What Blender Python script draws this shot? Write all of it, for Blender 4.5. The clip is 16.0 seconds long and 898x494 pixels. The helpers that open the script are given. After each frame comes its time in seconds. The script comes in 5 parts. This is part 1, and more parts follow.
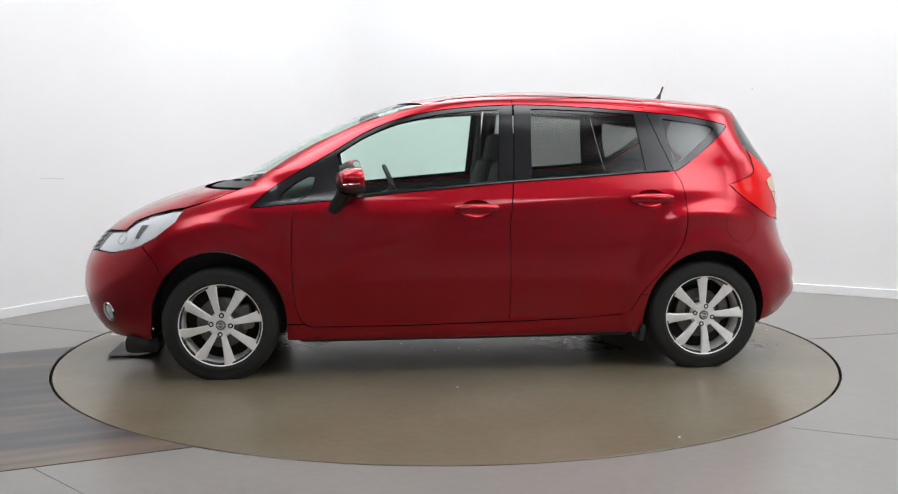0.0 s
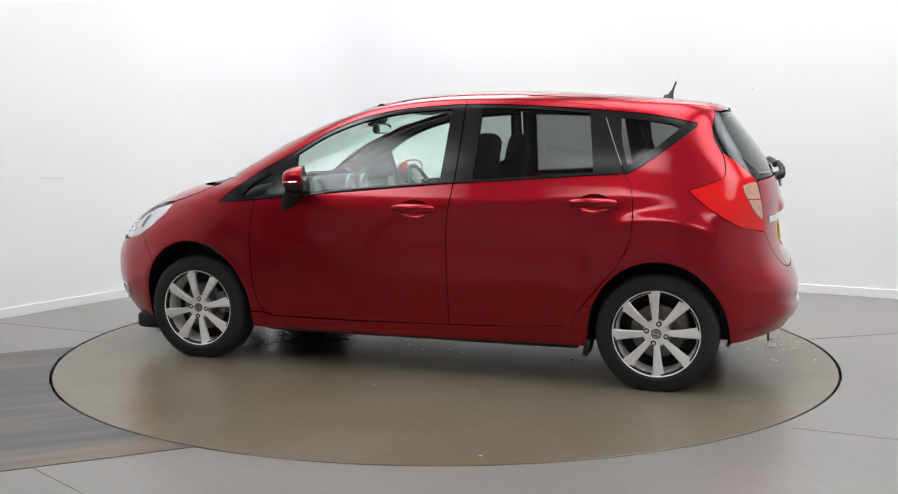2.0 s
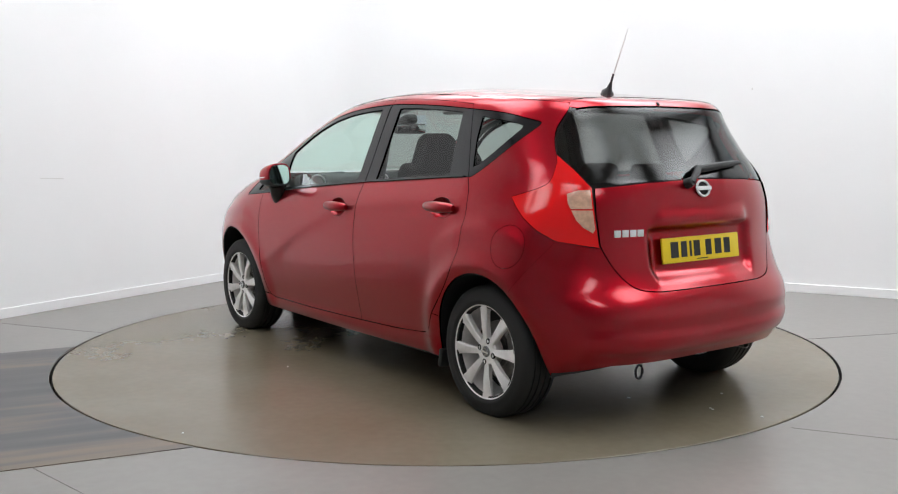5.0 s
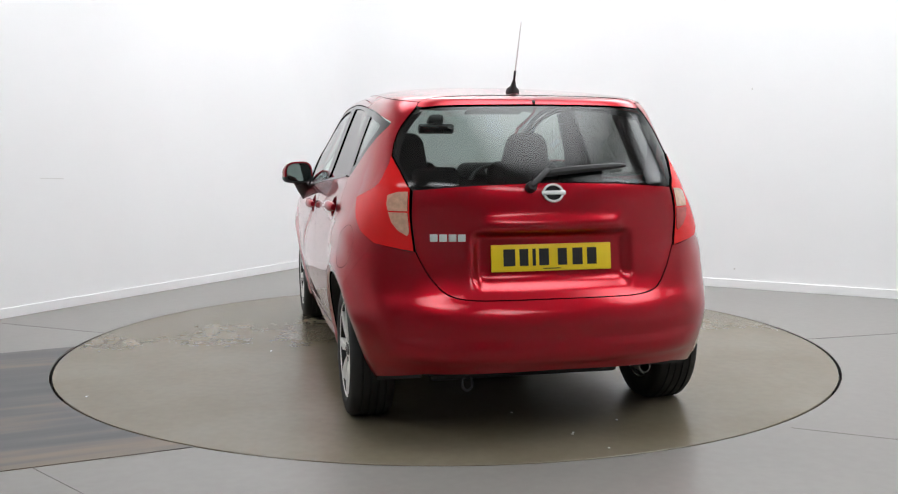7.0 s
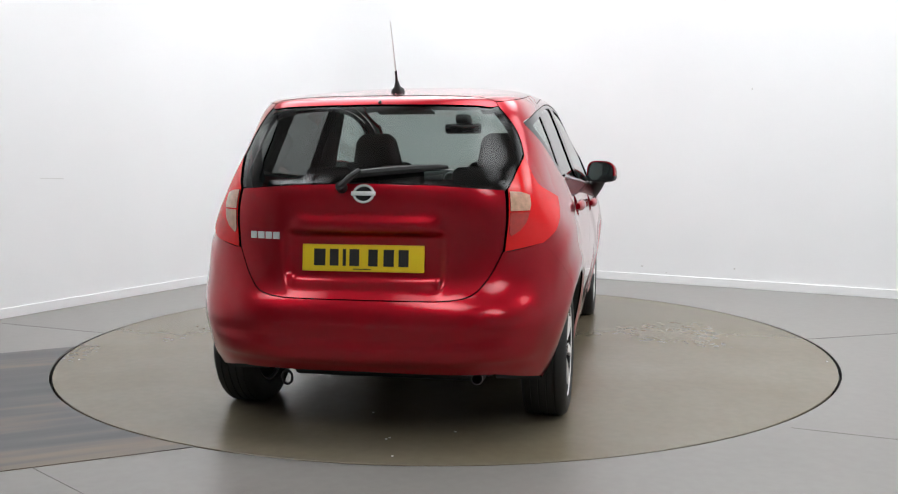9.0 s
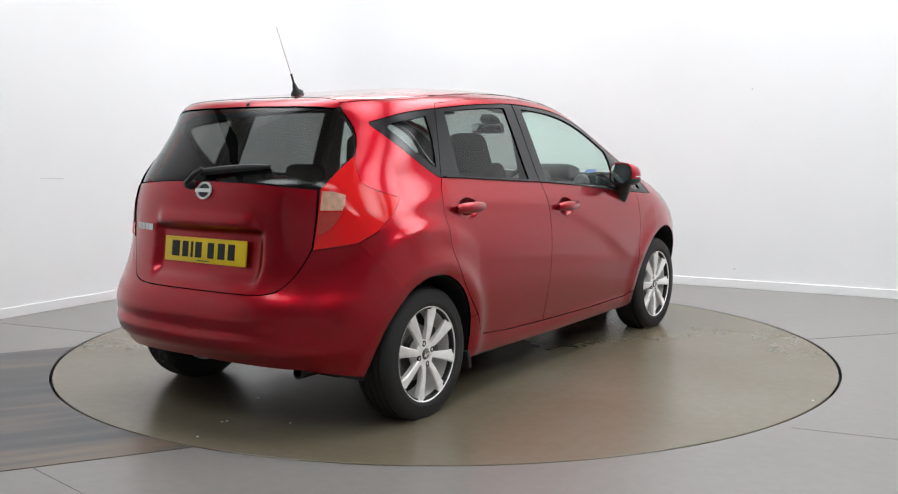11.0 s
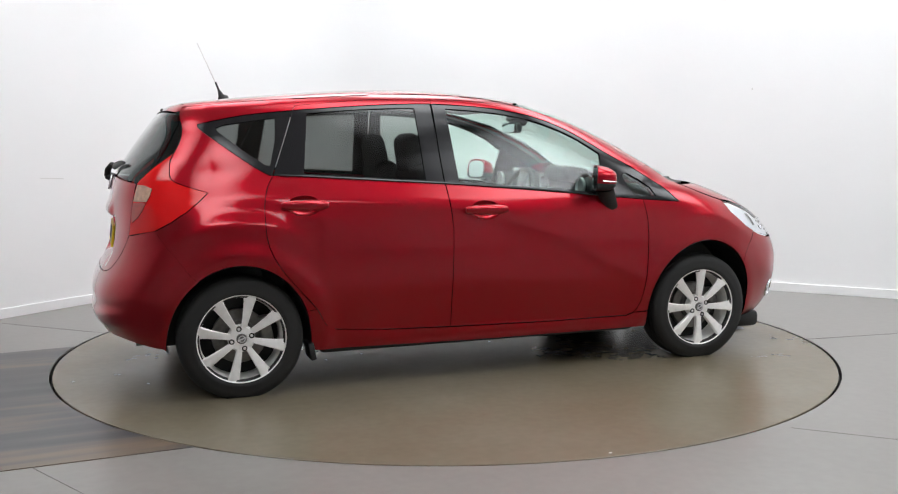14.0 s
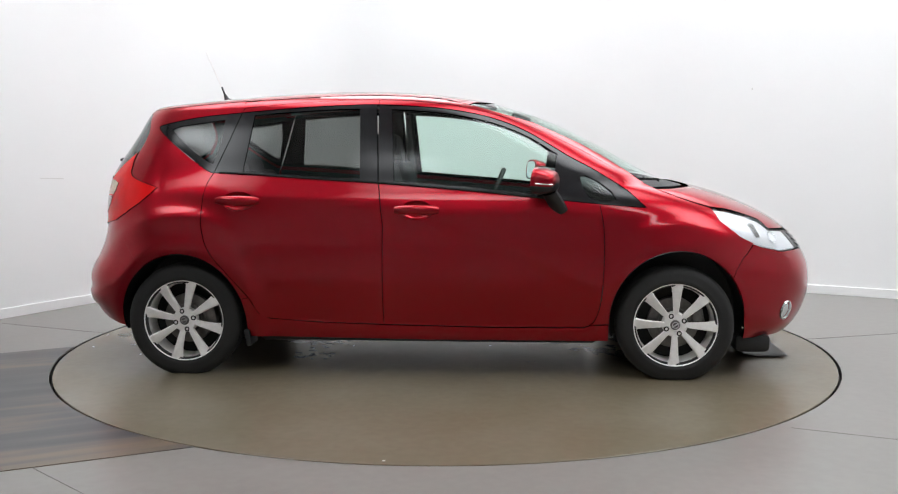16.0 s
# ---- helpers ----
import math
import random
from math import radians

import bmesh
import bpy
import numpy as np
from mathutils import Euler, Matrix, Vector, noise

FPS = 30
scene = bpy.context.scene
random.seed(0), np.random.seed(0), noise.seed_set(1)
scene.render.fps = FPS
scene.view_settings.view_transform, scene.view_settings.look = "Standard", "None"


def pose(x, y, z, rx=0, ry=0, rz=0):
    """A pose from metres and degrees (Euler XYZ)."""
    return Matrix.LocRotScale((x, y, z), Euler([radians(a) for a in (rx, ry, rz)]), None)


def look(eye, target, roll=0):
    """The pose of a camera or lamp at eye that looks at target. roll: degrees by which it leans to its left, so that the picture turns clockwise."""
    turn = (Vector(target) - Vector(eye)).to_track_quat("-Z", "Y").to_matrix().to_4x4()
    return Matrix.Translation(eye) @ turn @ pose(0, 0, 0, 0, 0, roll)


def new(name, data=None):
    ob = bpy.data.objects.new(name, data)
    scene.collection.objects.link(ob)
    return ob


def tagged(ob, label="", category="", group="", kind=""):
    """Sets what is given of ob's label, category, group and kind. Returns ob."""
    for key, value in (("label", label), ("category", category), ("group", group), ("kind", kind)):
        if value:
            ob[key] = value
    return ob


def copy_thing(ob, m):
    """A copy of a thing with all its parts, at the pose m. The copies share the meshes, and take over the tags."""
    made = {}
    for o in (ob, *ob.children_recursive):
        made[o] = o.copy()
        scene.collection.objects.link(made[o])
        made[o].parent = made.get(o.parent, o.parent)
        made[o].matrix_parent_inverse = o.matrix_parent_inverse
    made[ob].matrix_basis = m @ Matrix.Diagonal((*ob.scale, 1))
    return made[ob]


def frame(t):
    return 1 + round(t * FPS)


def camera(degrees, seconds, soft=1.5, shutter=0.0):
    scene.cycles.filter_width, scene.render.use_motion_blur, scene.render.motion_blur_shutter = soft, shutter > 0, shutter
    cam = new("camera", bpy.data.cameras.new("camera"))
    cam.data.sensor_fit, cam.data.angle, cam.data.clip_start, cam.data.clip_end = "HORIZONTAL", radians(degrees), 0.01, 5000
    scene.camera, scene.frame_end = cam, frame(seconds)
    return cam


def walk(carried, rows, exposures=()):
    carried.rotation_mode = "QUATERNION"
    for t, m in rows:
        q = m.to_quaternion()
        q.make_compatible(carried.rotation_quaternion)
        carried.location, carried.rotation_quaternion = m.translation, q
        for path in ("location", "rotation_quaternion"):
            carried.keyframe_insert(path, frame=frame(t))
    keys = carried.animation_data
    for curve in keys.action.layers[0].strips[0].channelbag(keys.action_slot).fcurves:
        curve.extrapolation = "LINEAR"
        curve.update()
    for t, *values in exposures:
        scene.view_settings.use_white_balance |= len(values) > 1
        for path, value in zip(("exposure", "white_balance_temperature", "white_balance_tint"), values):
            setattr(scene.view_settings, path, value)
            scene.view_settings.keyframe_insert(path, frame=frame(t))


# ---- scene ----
# The camera stands on a tripod.
cam = camera(49.37, 16.0, soft=1.15)
EYE = (0.0, -5.904, 1.252)
EYE_POSE = look(EYE, (EYE[0] + 0.00351, EYE[1] + 1.0, EYE[2] - 0.1105), -0.16)
walk(cam, [(0.0, EYE_POSE), (16.0, EYE_POSE)], exposures=[(0.0, 0.0), (16.0, 0.0)])

# ---- world and large lights ----
sky = bpy.data.worlds.new("world")
scene.world = sky
sky.use_nodes = True
sky.node_tree.nodes["Background"].inputs["Color"].default_value = (0.9, 0.95, 1.0, 1)
sky.node_tree.nodes["Background"].inputs["Strength"].default_value = 0.05
CEILING_GLOW = 6.45


# ---- materials ----
def mat(name, color, rough=0.5, metal=0.0, coat=0.0, vary=0.0, scale=8.0, bump=0.0, bump_scale=60.0,
        spec=0.5, alpha=1.0, emit=0.0):
    m = bpy.data.materials.new(name)
    m.use_nodes = True
    nt = m.node_tree
    b = nt.nodes["Principled BSDF"]
    b.inputs["Base Color"].default_value = (*color, 1)
    b.inputs["Roughness"].default_value = rough
    b.inputs["Metallic"].default_value = metal
    b.inputs["Coat Weight"].default_value = coat
    b.inputs["Coat Roughness"].default_value = 0.03
    b.inputs["Specular IOR Level"].default_value = spec
    if emit:
        b.inputs["Emission Color"].default_value = (*color, 1)
        b.inputs["Emission Strength"].default_value = emit
    tc = nt.nodes.new("ShaderNodeTexCoord")
    if vary:
        n = nt.nodes.new("ShaderNodeTexNoise")
        n.inputs["Scale"].default_value = scale
        n.inputs["Detail"].default_value = 6
        nt.links.new(tc.outputs["Object"], n.inputs["Vector"])
        r = nt.nodes.new("ShaderNodeValToRGB")
        r.color_ramp.elements[0].position, r.color_ramp.elements[1].position = 0.3, 0.7
        r.color_ramp.elements[0].color = (*[c * (1 - vary) for c in color], 1)
        r.color_ramp.elements[1].color = (*[min(1, c * (1 + vary)) for c in color], 1)
        nt.links.new(n.outputs["Fac"], r.inputs["Fac"])
        nt.links.new(r.outputs["Color"], b.inputs["Base Color"])
        mr = nt.nodes.new("ShaderNodeMapRange")
        mr.inputs["To Min"].default_value, mr.inputs["To Max"].default_value = rough * 0.85, min(1, rough * 1.2)
        nt.links.new(n.outputs["Fac"], mr.inputs["Value"])
        nt.links.new(mr.outputs["Result"], b.inputs["Roughness"])
    if bump:
        n2 = nt.nodes.new("ShaderNodeTexNoise")
        n2.inputs["Scale"].default_value = bump_scale
        n2.inputs["Detail"].default_value = 4
        nt.links.new(tc.outputs["Object"], n2.inputs["Vector"])
        bp = nt.nodes.new("ShaderNodeBump")
        bp.inputs["Strength"].default_value = bump
        bp.inputs["Distance"].default_value = 0.002
        nt.links.new(n2.outputs["Fac"], bp.inputs["Height"])
        nt.links.new(bp.outputs["Normal"], b.inputs["Normal"])
    return m


def glass_mat(name, tint, gloss=1.0):
    """A thin pane: tinted see-through with a mirror gloss on top."""
    m = bpy.data.materials.new(name)
    m.use_nodes = True
    nt = m.node_tree
    nt.nodes.remove(nt.nodes["Principled BSDF"])
    out = nt.nodes["Material Output"]
    tr = nt.nodes.new("ShaderNodeBsdfTransparent")
    tr.inputs["Color"].default_value = (*tint, 1)
    gl = nt.nodes.new("ShaderNodeBsdfGlossy")
    gl.inputs["Roughness"].default_value = 0.02
    gl.inputs["Color"].default_value = (gloss, gloss, gloss, 1)
    lw = nt.nodes.new("ShaderNodeLayerWeight")
    lw.inputs["Blend"].default_value = 0.5
    pw, ad = nt.nodes.new("ShaderNodeMath"), nt.nodes.new("ShaderNodeMath")
    pw.operation, ad.operation = "POWER", "MULTIPLY_ADD"
    pw.inputs[1].default_value = 5.0
    ad.inputs[1].default_value, ad.inputs[2].default_value = 0.93, 0.045
    nt.links.new(lw.outputs["Facing"], pw.inputs[0])
    nt.links.new(pw.outputs[0], ad.inputs[0])
    mx = nt.nodes.new("ShaderNodeMixShader")
    nt.links.new(ad.outputs[0], mx.inputs["Fac"])
    nt.links.new(tr.outputs["BSDF"], mx.inputs[1])
    nt.links.new(gl.outputs["BSDF"], mx.inputs[2])
    nt.links.new(mx.outputs["Shader"], out.inputs["Surface"])
    return m


def paint_mat():
    m = mat("red_metallic_paint", (0.43, 0.004, 0.014), rough=0.31, metal=0.94, spec=0.0, coat=1.0)
    nt = m.node_tree
    b = nt.nodes["Principled BSDF"]
    tc = nt.nodes.new("ShaderNodeTexCoord")
    v = nt.nodes.new("ShaderNodeTexVoronoi")
    v.inputs["Scale"].default_value = 900
    nt.links.new(tc.outputs["Object"], v.inputs["Vector"])
    hs = nt.nodes.new("ShaderNodeMix")
    hs.data_type = "RGBA"
    hs.inputs[6].default_value = (0.34, 0.0030, 0.0115, 1)
    hs.inputs[7].default_value = (0.43, 0.0045, 0.0165, 1)
    nt.links.new(v.outputs["Distance"], hs.inputs[0])
    nt.links.new(hs.outputs[2], b.inputs["Base Color"])
    b.inputs["Coat Roughness"].default_value = 0.02
    b.inputs["Coat IOR"].default_value = 1.42
    return m


PAINT = paint_mat()
BLACK = mat("black_plastic", (0.012, 0.012, 0.013), rough=0.45, bump=0.15, bump_scale=400)
GLOSS_BLACK = mat("gloss_black_trim", (0.01, 0.01, 0.012), rough=0.12)
GAP = mat("dark_gap", (0.008, 0.008, 0.008), rough=0.8)
RUBBER = mat("tyre_rubber", (0.015, 0.0147, 0.0145), rough=0.65, spec=0.45, vary=0.2, scale=20, bump=0.3, bump_scale=200)
ALLOY = mat("silver_alloy", (0.90, 0.88, 0.86), rough=0.36, metal=0.18, vary=0.06, scale=30)
ALLOY_DARK = mat("brake_dusted_alloy", (0.16, 0.155, 0.15), rough=0.5, metal=0.6, vary=0.25, scale=25)
STEEL = mat("brake_steel", (0.2, 0.19, 0.18), rough=0.4, metal=0.9, vary=0.2, scale=40)
CHROME = mat("chrome", (0.85, 0.85, 0.87), rough=0.08, metal=1.0)
SEAT = mat("black_seat_cloth", (0.032, 0.032, 0.035), rough=0.9, vary=0.2, scale=60, bump=0.4, bump_scale=300)
TRIM = mat("dark_cabin_trim", (0.032, 0.032, 0.034), rough=0.7, vary=0.1, scale=30, bump=0.2, bump_scale=250)
LINER = mat("pale_roof_lining", (0.42, 0.41, 0.39), rough=0.95, vary=0.05, scale=40)
GLASS = glass_mat("green_tinted_glass", (0.82, 0.95, 0.90), 1.0)
PRIVACY = glass_mat("privacy_glass", (0.40, 0.42, 0.41), 0.9)
REAR_GLASS = glass_mat("dark_rear_glass", (0.34, 0.36, 0.355), 0.95)
LAMP_GLASS = glass_mat("clear_lamp_cover", (0.95, 0.96, 0.97))
LAMP_RED = mat("red_lamp_plastic", (0.80, 0.010, 0.012), rough=0.35, coat=0.8, spec=0.0)
LAMP_CLEAR = mat("pale_amber_lamp_lens", (0.62, 0.36, 0.25), rough=0.2, coat=1.0, vary=0.18, scale=45)
LAMP_DEEP = mat("deep_red_lamp_lens", (0.50, 0.03, 0.022), rough=0.2, coat=1.0, vary=0.15, scale=45)
LAMP_SILVER = mat("lamp_reflector", (0.88, 0.88, 0.9), rough=0.3, metal=0.3)
PLATE_YELLOW = mat("yellow_plate", (0.88, 0.63, 0.015), rough=0.35)
INK = mat("black_ink", (0.01, 0.01, 0.012), rough=0.5)
BADGE = mat("bright_badge_metal", (0.82, 0.82, 0.83), rough=0.25, metal=0.35)
MIRROR = mat("mirror_glass", (0.8, 0.84, 0.86), rough=0.02, metal=1.0)


from mathutils.geometry import delaunay_2d_cdt


# ---- the car's skin, as one smooth form cut into panels ----
def pch(xs, ys):
    """A smooth curve through points that keeps their rise and fall."""
    xs, ys = np.array(xs, float), np.array(ys, float)
    h, d = np.diff(xs), np.diff(ys) / np.diff(xs)
    m = np.zeros(len(xs))
    m[0], m[-1] = d[0], d[-1]
    for i in range(1, len(xs) - 1):
        if d[i - 1] * d[i] > 0:
            w1, w2 = 2 * h[i] + h[i - 1], h[i] + 2 * h[i - 1]
            m[i] = (w1 + w2) / (w1 / d[i - 1] + w2 / d[i])

    def f(x):
        x = np.clip(np.asarray(x, float), xs[0], xs[-1])
        i = np.clip(np.searchsorted(xs, x) - 1, 0, len(xs) - 2)
        t = (x - xs[i]) / h[i]
        return (ys[i] * (1 + 2 * t) * (1 - t) ** 2 + h[i] * m[i] * t * (1 - t) ** 2
                + ys[i + 1] * t * t * (3 - 2 * t) + h[i] * m[i + 1] * t * t * (t - 1))
    return f


ZTOP = 1.528
# nose, bonnet and windscreen; tail, hatch and roof end; half width; corner sharpness
XF = pch([0.17, 0.25, 0.35, 0.45, 0.55, 0.63, 0.70, 0.78, 0.85, 0.90, 0.95, 0.985, 1.02, 1.11, 1.224, 1.327, 1.43, 1.483, 1.515, ZTOP],
         [1.97, 2.05, 2.10, 2.12, 2.112, 2.082, 2.035, 1.955, 1.845, 1.74, 1.61, 1.49, 1.32, 1.12, 0.92, 0.71, 0.43, 0.18, -0.10, -0.37])
XR = pch([0.17, 0.25, 0.32, 0.40, 0.48, 0.535, 0.575, 0.62, 0.70, 0.81, 0.95, 1.05, 1.12, 1.20, 1.33, 1.40, 1.425, 1.437, 1.45, 1.47, 1.50, 1.517, ZTOP],
         [-1.84, -1.90, -1.95, -1.975, -1.98, -1.966, -1.948, -1.922, -1.895, -1.880, -1.872, -1.852, -1.812, -1.757, -1.660, -1.600, -1.570, -1.53, -1.44, -1.25, -0.94, -0.72, -0.40])
WZ = pch([0.17, 0.25, 0.40, 0.55, 0.70, 0.85, 0.93, 1.0, 1.10, 1.20, 1.35, 1.43, 1.46, 1.49, 1.51, 1.522, ZTOP],
         [0.752, 0.784, 0.820, 0.843, 0.850, 0.839, 0.82, 0.793, 0.752, 0.714, 0.655, 0.618, 0.59, 0.52, 0.40, 0.25, 0.02])
NF = pch([0.2, 0.7, 0.9, 1.02, 1.1, 1.42, ZTOP], [3.2, 3.2, 3.2, 3.8, 4.5, 4.5, 2.2])
NR = pch([0.2, 0.5, 0.8, 1.1, 1.3, 1.42, 1.46, ZTOP], [5.0, 5.5, 5.5, 5.2, 4.2, 4.4, 4.2, 2.2])
MR = pch([0.2, 0.5, 0.8, 1.05, 1.2, 1.3, 1.42, 1.46, ZTOP], [3.2, 3.1, 2.35, 2.7, 3.0, 3.6, 5.2, 4.2, 2.2])
X0F = pch([0.2, 0.9, 1.02, 1.1, 1.23, 1.4, 1.5, ZTOP], [0.9, 0.75, 0.5, 0.4, 0.1, -0.2, -0.38, -0.38])
X0R = pch([0.2, 1.2, 1.42, 1.5, ZTOP], [-0.9, -0.9, -0.7, -0.42, -0.39])
CREASE = pch([-1.6, -1.1, -0.6, -0.04, 0.18, 0.42, 0.66, 0.84, 1.0], [0.97, 0.945, 0.91, 0.845, 0.775, 0.685, 0.57, 0.485, 0.43])


def bell(x, c, w):
    return np.exp(-((x - c) / w) ** 2)


def relief(x, z):
    """Swelling of the flanks: a rising crease, wheel-arch flares and a shoulder."""
    d = z - CREASE(x)
    fade = np.clip((x + 1.66) / 0.4, 0, 1) * np.clip((0.98 - x) / 0.35, 0, 1)
    out = 0.012 * (1 / (1 + np.exp(-d / 0.02)) - 0.6) * np.exp(-np.clip(d, 0, 9) / 0.12) * fade * np.exp(-np.clip(-d, 0, 9) / 0.34)
    for cx in (1.3, -1.3):
        r = np.hypot(x - cx, z - 0.29)
        out = out + (0.012 if cx > 0 else 0.018) * bell(r, 0.40, 0.06) * (z > 0.2)
        top = np.clip((z - 0.45) / 0.2, 0, 1)
        ledge = 0.585 if cx < 0 else 0.545
        out = out + (0.016 if cx < 0 else 0.011) / (1 + np.exp((r - ledge) / 0.014)) * top * np.exp(-np.clip(ledge - r, 0, 9) / 0.22) * np.clip((-0.93 - x) / 0.2 if cx < 0 else (x - 0.95) / 0.2, 0, 1)
    back = np.clip((-1.12 - x) / 0.3, 0, 1)
    out = out + back * (0.010 * bell(z, 1.32, 0.10) - 0.022 * bell(z, 1.03, 0.15))
    out = out + 0.014 * bell(z, 0.215, 0.05) * bell(x, 0.0, 0.8)
    out = out + 0.004 / (1 + np.exp((z - 0.281 + 0.016 * x) / 0.004)) * np.clip((0.95 - np.abs(x)) / 0.06, 0, 1)
    return out * np.clip((1.85 - np.abs(x)) / 0.3, 0, 1)


def WD(x, z):
    return WZ(z) + relief(x, z)


def side_y(x, z):
    a = np.clip((x - X0F(z)) / (XF(z) - X0F(z)), 0, 1)
    b = np.clip((X0R(z) - x) / (X0R(z) - XR(z)), 0, 1)
    return WD(x, z) * (1 - a ** NF(z)) ** (1 / NF(z)) * (1 - b ** NR(z)) ** (1 / MR(z))


def skin_form(x, y, z):
    a = np.clip((x - X0F(z)) / (XF(z) - X0F(z)), 0, 3)
    b = np.clip((X0R(z) - x) / (X0R(z) - XR(z)), 0, 3)
    n = np.where(x > (X0F(z) + X0R(z)) / 2, NF(z), MR(z))
    return a ** NF(z) + b ** NR(z) + (np.abs(y) / WD(x, z)) ** n - 1


def skin_normal(p):
    e = 4e-4
    g = np.stack([skin_form(*(p + e * k).T) - skin_form(*(p - e * k).T) for k in np.eye(3)], 1)
    return g / (np.linalg.norm(g, axis=1, keepdims=True) + 1e-12)


def place_rear(q, z):
    """Points with x + y = q on the tail half of the skin at height z."""
    lo, hi = np.full(len(q), -2.6), np.full(len(q), math.pi / 2)
    for _ in range(44):
        s = (lo + hi) / 2
        x, y = at_rear(s, z)
        big = x + y > q
        lo, hi = np.where(big, s, lo), np.where(big, hi, s)
    return np.stack([*at_rear((lo + hi) / 2, z), z], 1)


def at_rear(s, z):
    c = np.clip(s, 0, math.pi / 2)
    x = X0R(z) + (XR(z) - X0R(z)) * np.sin(c) ** (2 / NR(z)) - np.minimum(s, 0)
    return x, np.where(s < 0, side_y(x, z), WD(x, z) * np.clip(np.cos(c), 0, 1) ** (2 / MR(z)))


def place_front(q, z):
    lo, hi = np.full(len(q), -2.6), np.full(len(q), math.pi / 2)
    for _ in range(44):
        s = (lo + hi) / 2
        x, y = at_front(s, z)
        small = x - y < q
        lo, hi = np.where(small, s, lo), np.where(small, hi, s)
    return np.stack([*at_front((lo + hi) / 2, z), z], 1)


def at_front(s, z):
    c = np.clip(s, 0, math.pi / 2)
    x = X0F(z) + (XF(z) - X0F(z)) * np.sin(c) ** (2 / NF(z)) + np.minimum(s, 0)
    return x, np.where(s < 0, side_y(x, z), WD(x, z) * np.clip(np.cos(c), 0, 1) ** (2 / NF(z)))


def place_side(x, z):
    return np.stack([x, side_y(x, z), z], 1)


def place_top(x, y):
    lo, hi = np.full(len(x), 0.9), np.full(len(x), ZTOP - 1e-4)
    for _ in range(44):
        z = (lo + hi) / 2
        out = skin_form(x, y, z) > 0
        lo, hi = np.where(out, lo, z), np.where(out, z, hi)
    return np.stack([x, y, (lo + hi) / 2], 1)


PLACE = {"side": place_side, "rear": place_rear, "front": place_front, "top": place_top}


def q_of(kind, point):
    """An outline point in the map of that kind. Points: (x, z) on the flank, ("r", y, z) on the tail, ("f", y, z) on the nose, ("c", z) on the middle."""
    tail = kind == "rear"
    if point[0] == "c":
        z = point[1]
        if kind == "top":
            return (float(z), 0.0)
        return (float(XR(z) if tail else XF(z)), z)
    if point[0] in ("r", "f"):
        _, y, z = point
        k = min(1.0, y / float(WZ(z)))
        if point[0] == "r":
            x = float(X0R(z) + (XR(z) - X0R(z)) * (1 - k ** float(MR(z))) ** (1 / float(NR(z))))
        else:
            n = float(NF(z))
            x = float(X0F(z) + (XF(z) - X0F(z)) * (1 - k ** n) ** (1 / n))
    else:
        x, z = point
        y = float(side_y(np.array(x), np.array(z)))
    return {"rear": (x + y, z), "front": (x - y, z), "side": (x, z), "top": (x, y)}[kind]


def curve(points, n=8):
    """A smooth line through flank points (Catmull-Rom)."""
    p = [Vector(q) for q in points]
    p = [p[0] * 2 - p[1]] + p + [p[-1] * 2 - p[-2]]
    out = []
    for i in range(1, len(p) - 2):
        a, b, c, d = p[i - 1:i + 3]
        for k in range(n):
            t = k / n
            out.append(tuple(0.5 * (2 * b + (c - a) * t + (2 * a - 5 * b + 4 * c - d) * t * t + (3 * b - a - 3 * c + d) * t ** 3)))
    return out + [tuple(p[-2])]


def dense(poly, flags, step):
    out, fl = [], []
    for i, a in enumerate(poly):
        b = poly[(i + 1) % len(poly)]
        n = max(1, int(math.dist(a, b) / step))
        for k in range(n):
            out.append((a[0] + (b[0] - a[0]) * k / n, a[1] + (b[1] - a[1]) * k / n))
            fl.append(flags[i] and (k == 0 or flags[(i + 1) % len(poly)]))
    return out, fl


def inside(pts, poly):
    x, y = pts[:, 0], pts[:, 1]
    hit = np.zeros(len(pts), bool)
    for i in range(len(poly)):
        (x1, y1), (x2, y2) = poly[i], poly[i - 1]
        cross = (y1 > y) != (y2 > y)
        hit ^= cross & (x < (x2 - x1) * (y - y1) / ((y2 - y1) or 1e-12) + x1)
    return hit


def shrink(poly, g):
    if not g:
        return poly
    area = sum(poly[i - 1][0] * poly[i][1] - poly[i][0] * poly[i - 1][1] for i in range(len(poly)))
    s = 1 if area > 0 else -1
    out = []
    for i in range(len(poly)):
        a, b, c = (Vector(poly[j % len(poly)]) for j in (i - 1, i, i + 1))
        n = Vector((0, 0))
        for u, v in ((a, b), (b, c)):
            d = (v - u).normalized()
            n += Vector((-d.y, d.x)) * s
        n.normalize()
        out.append(tuple(b + n * g))
    return out


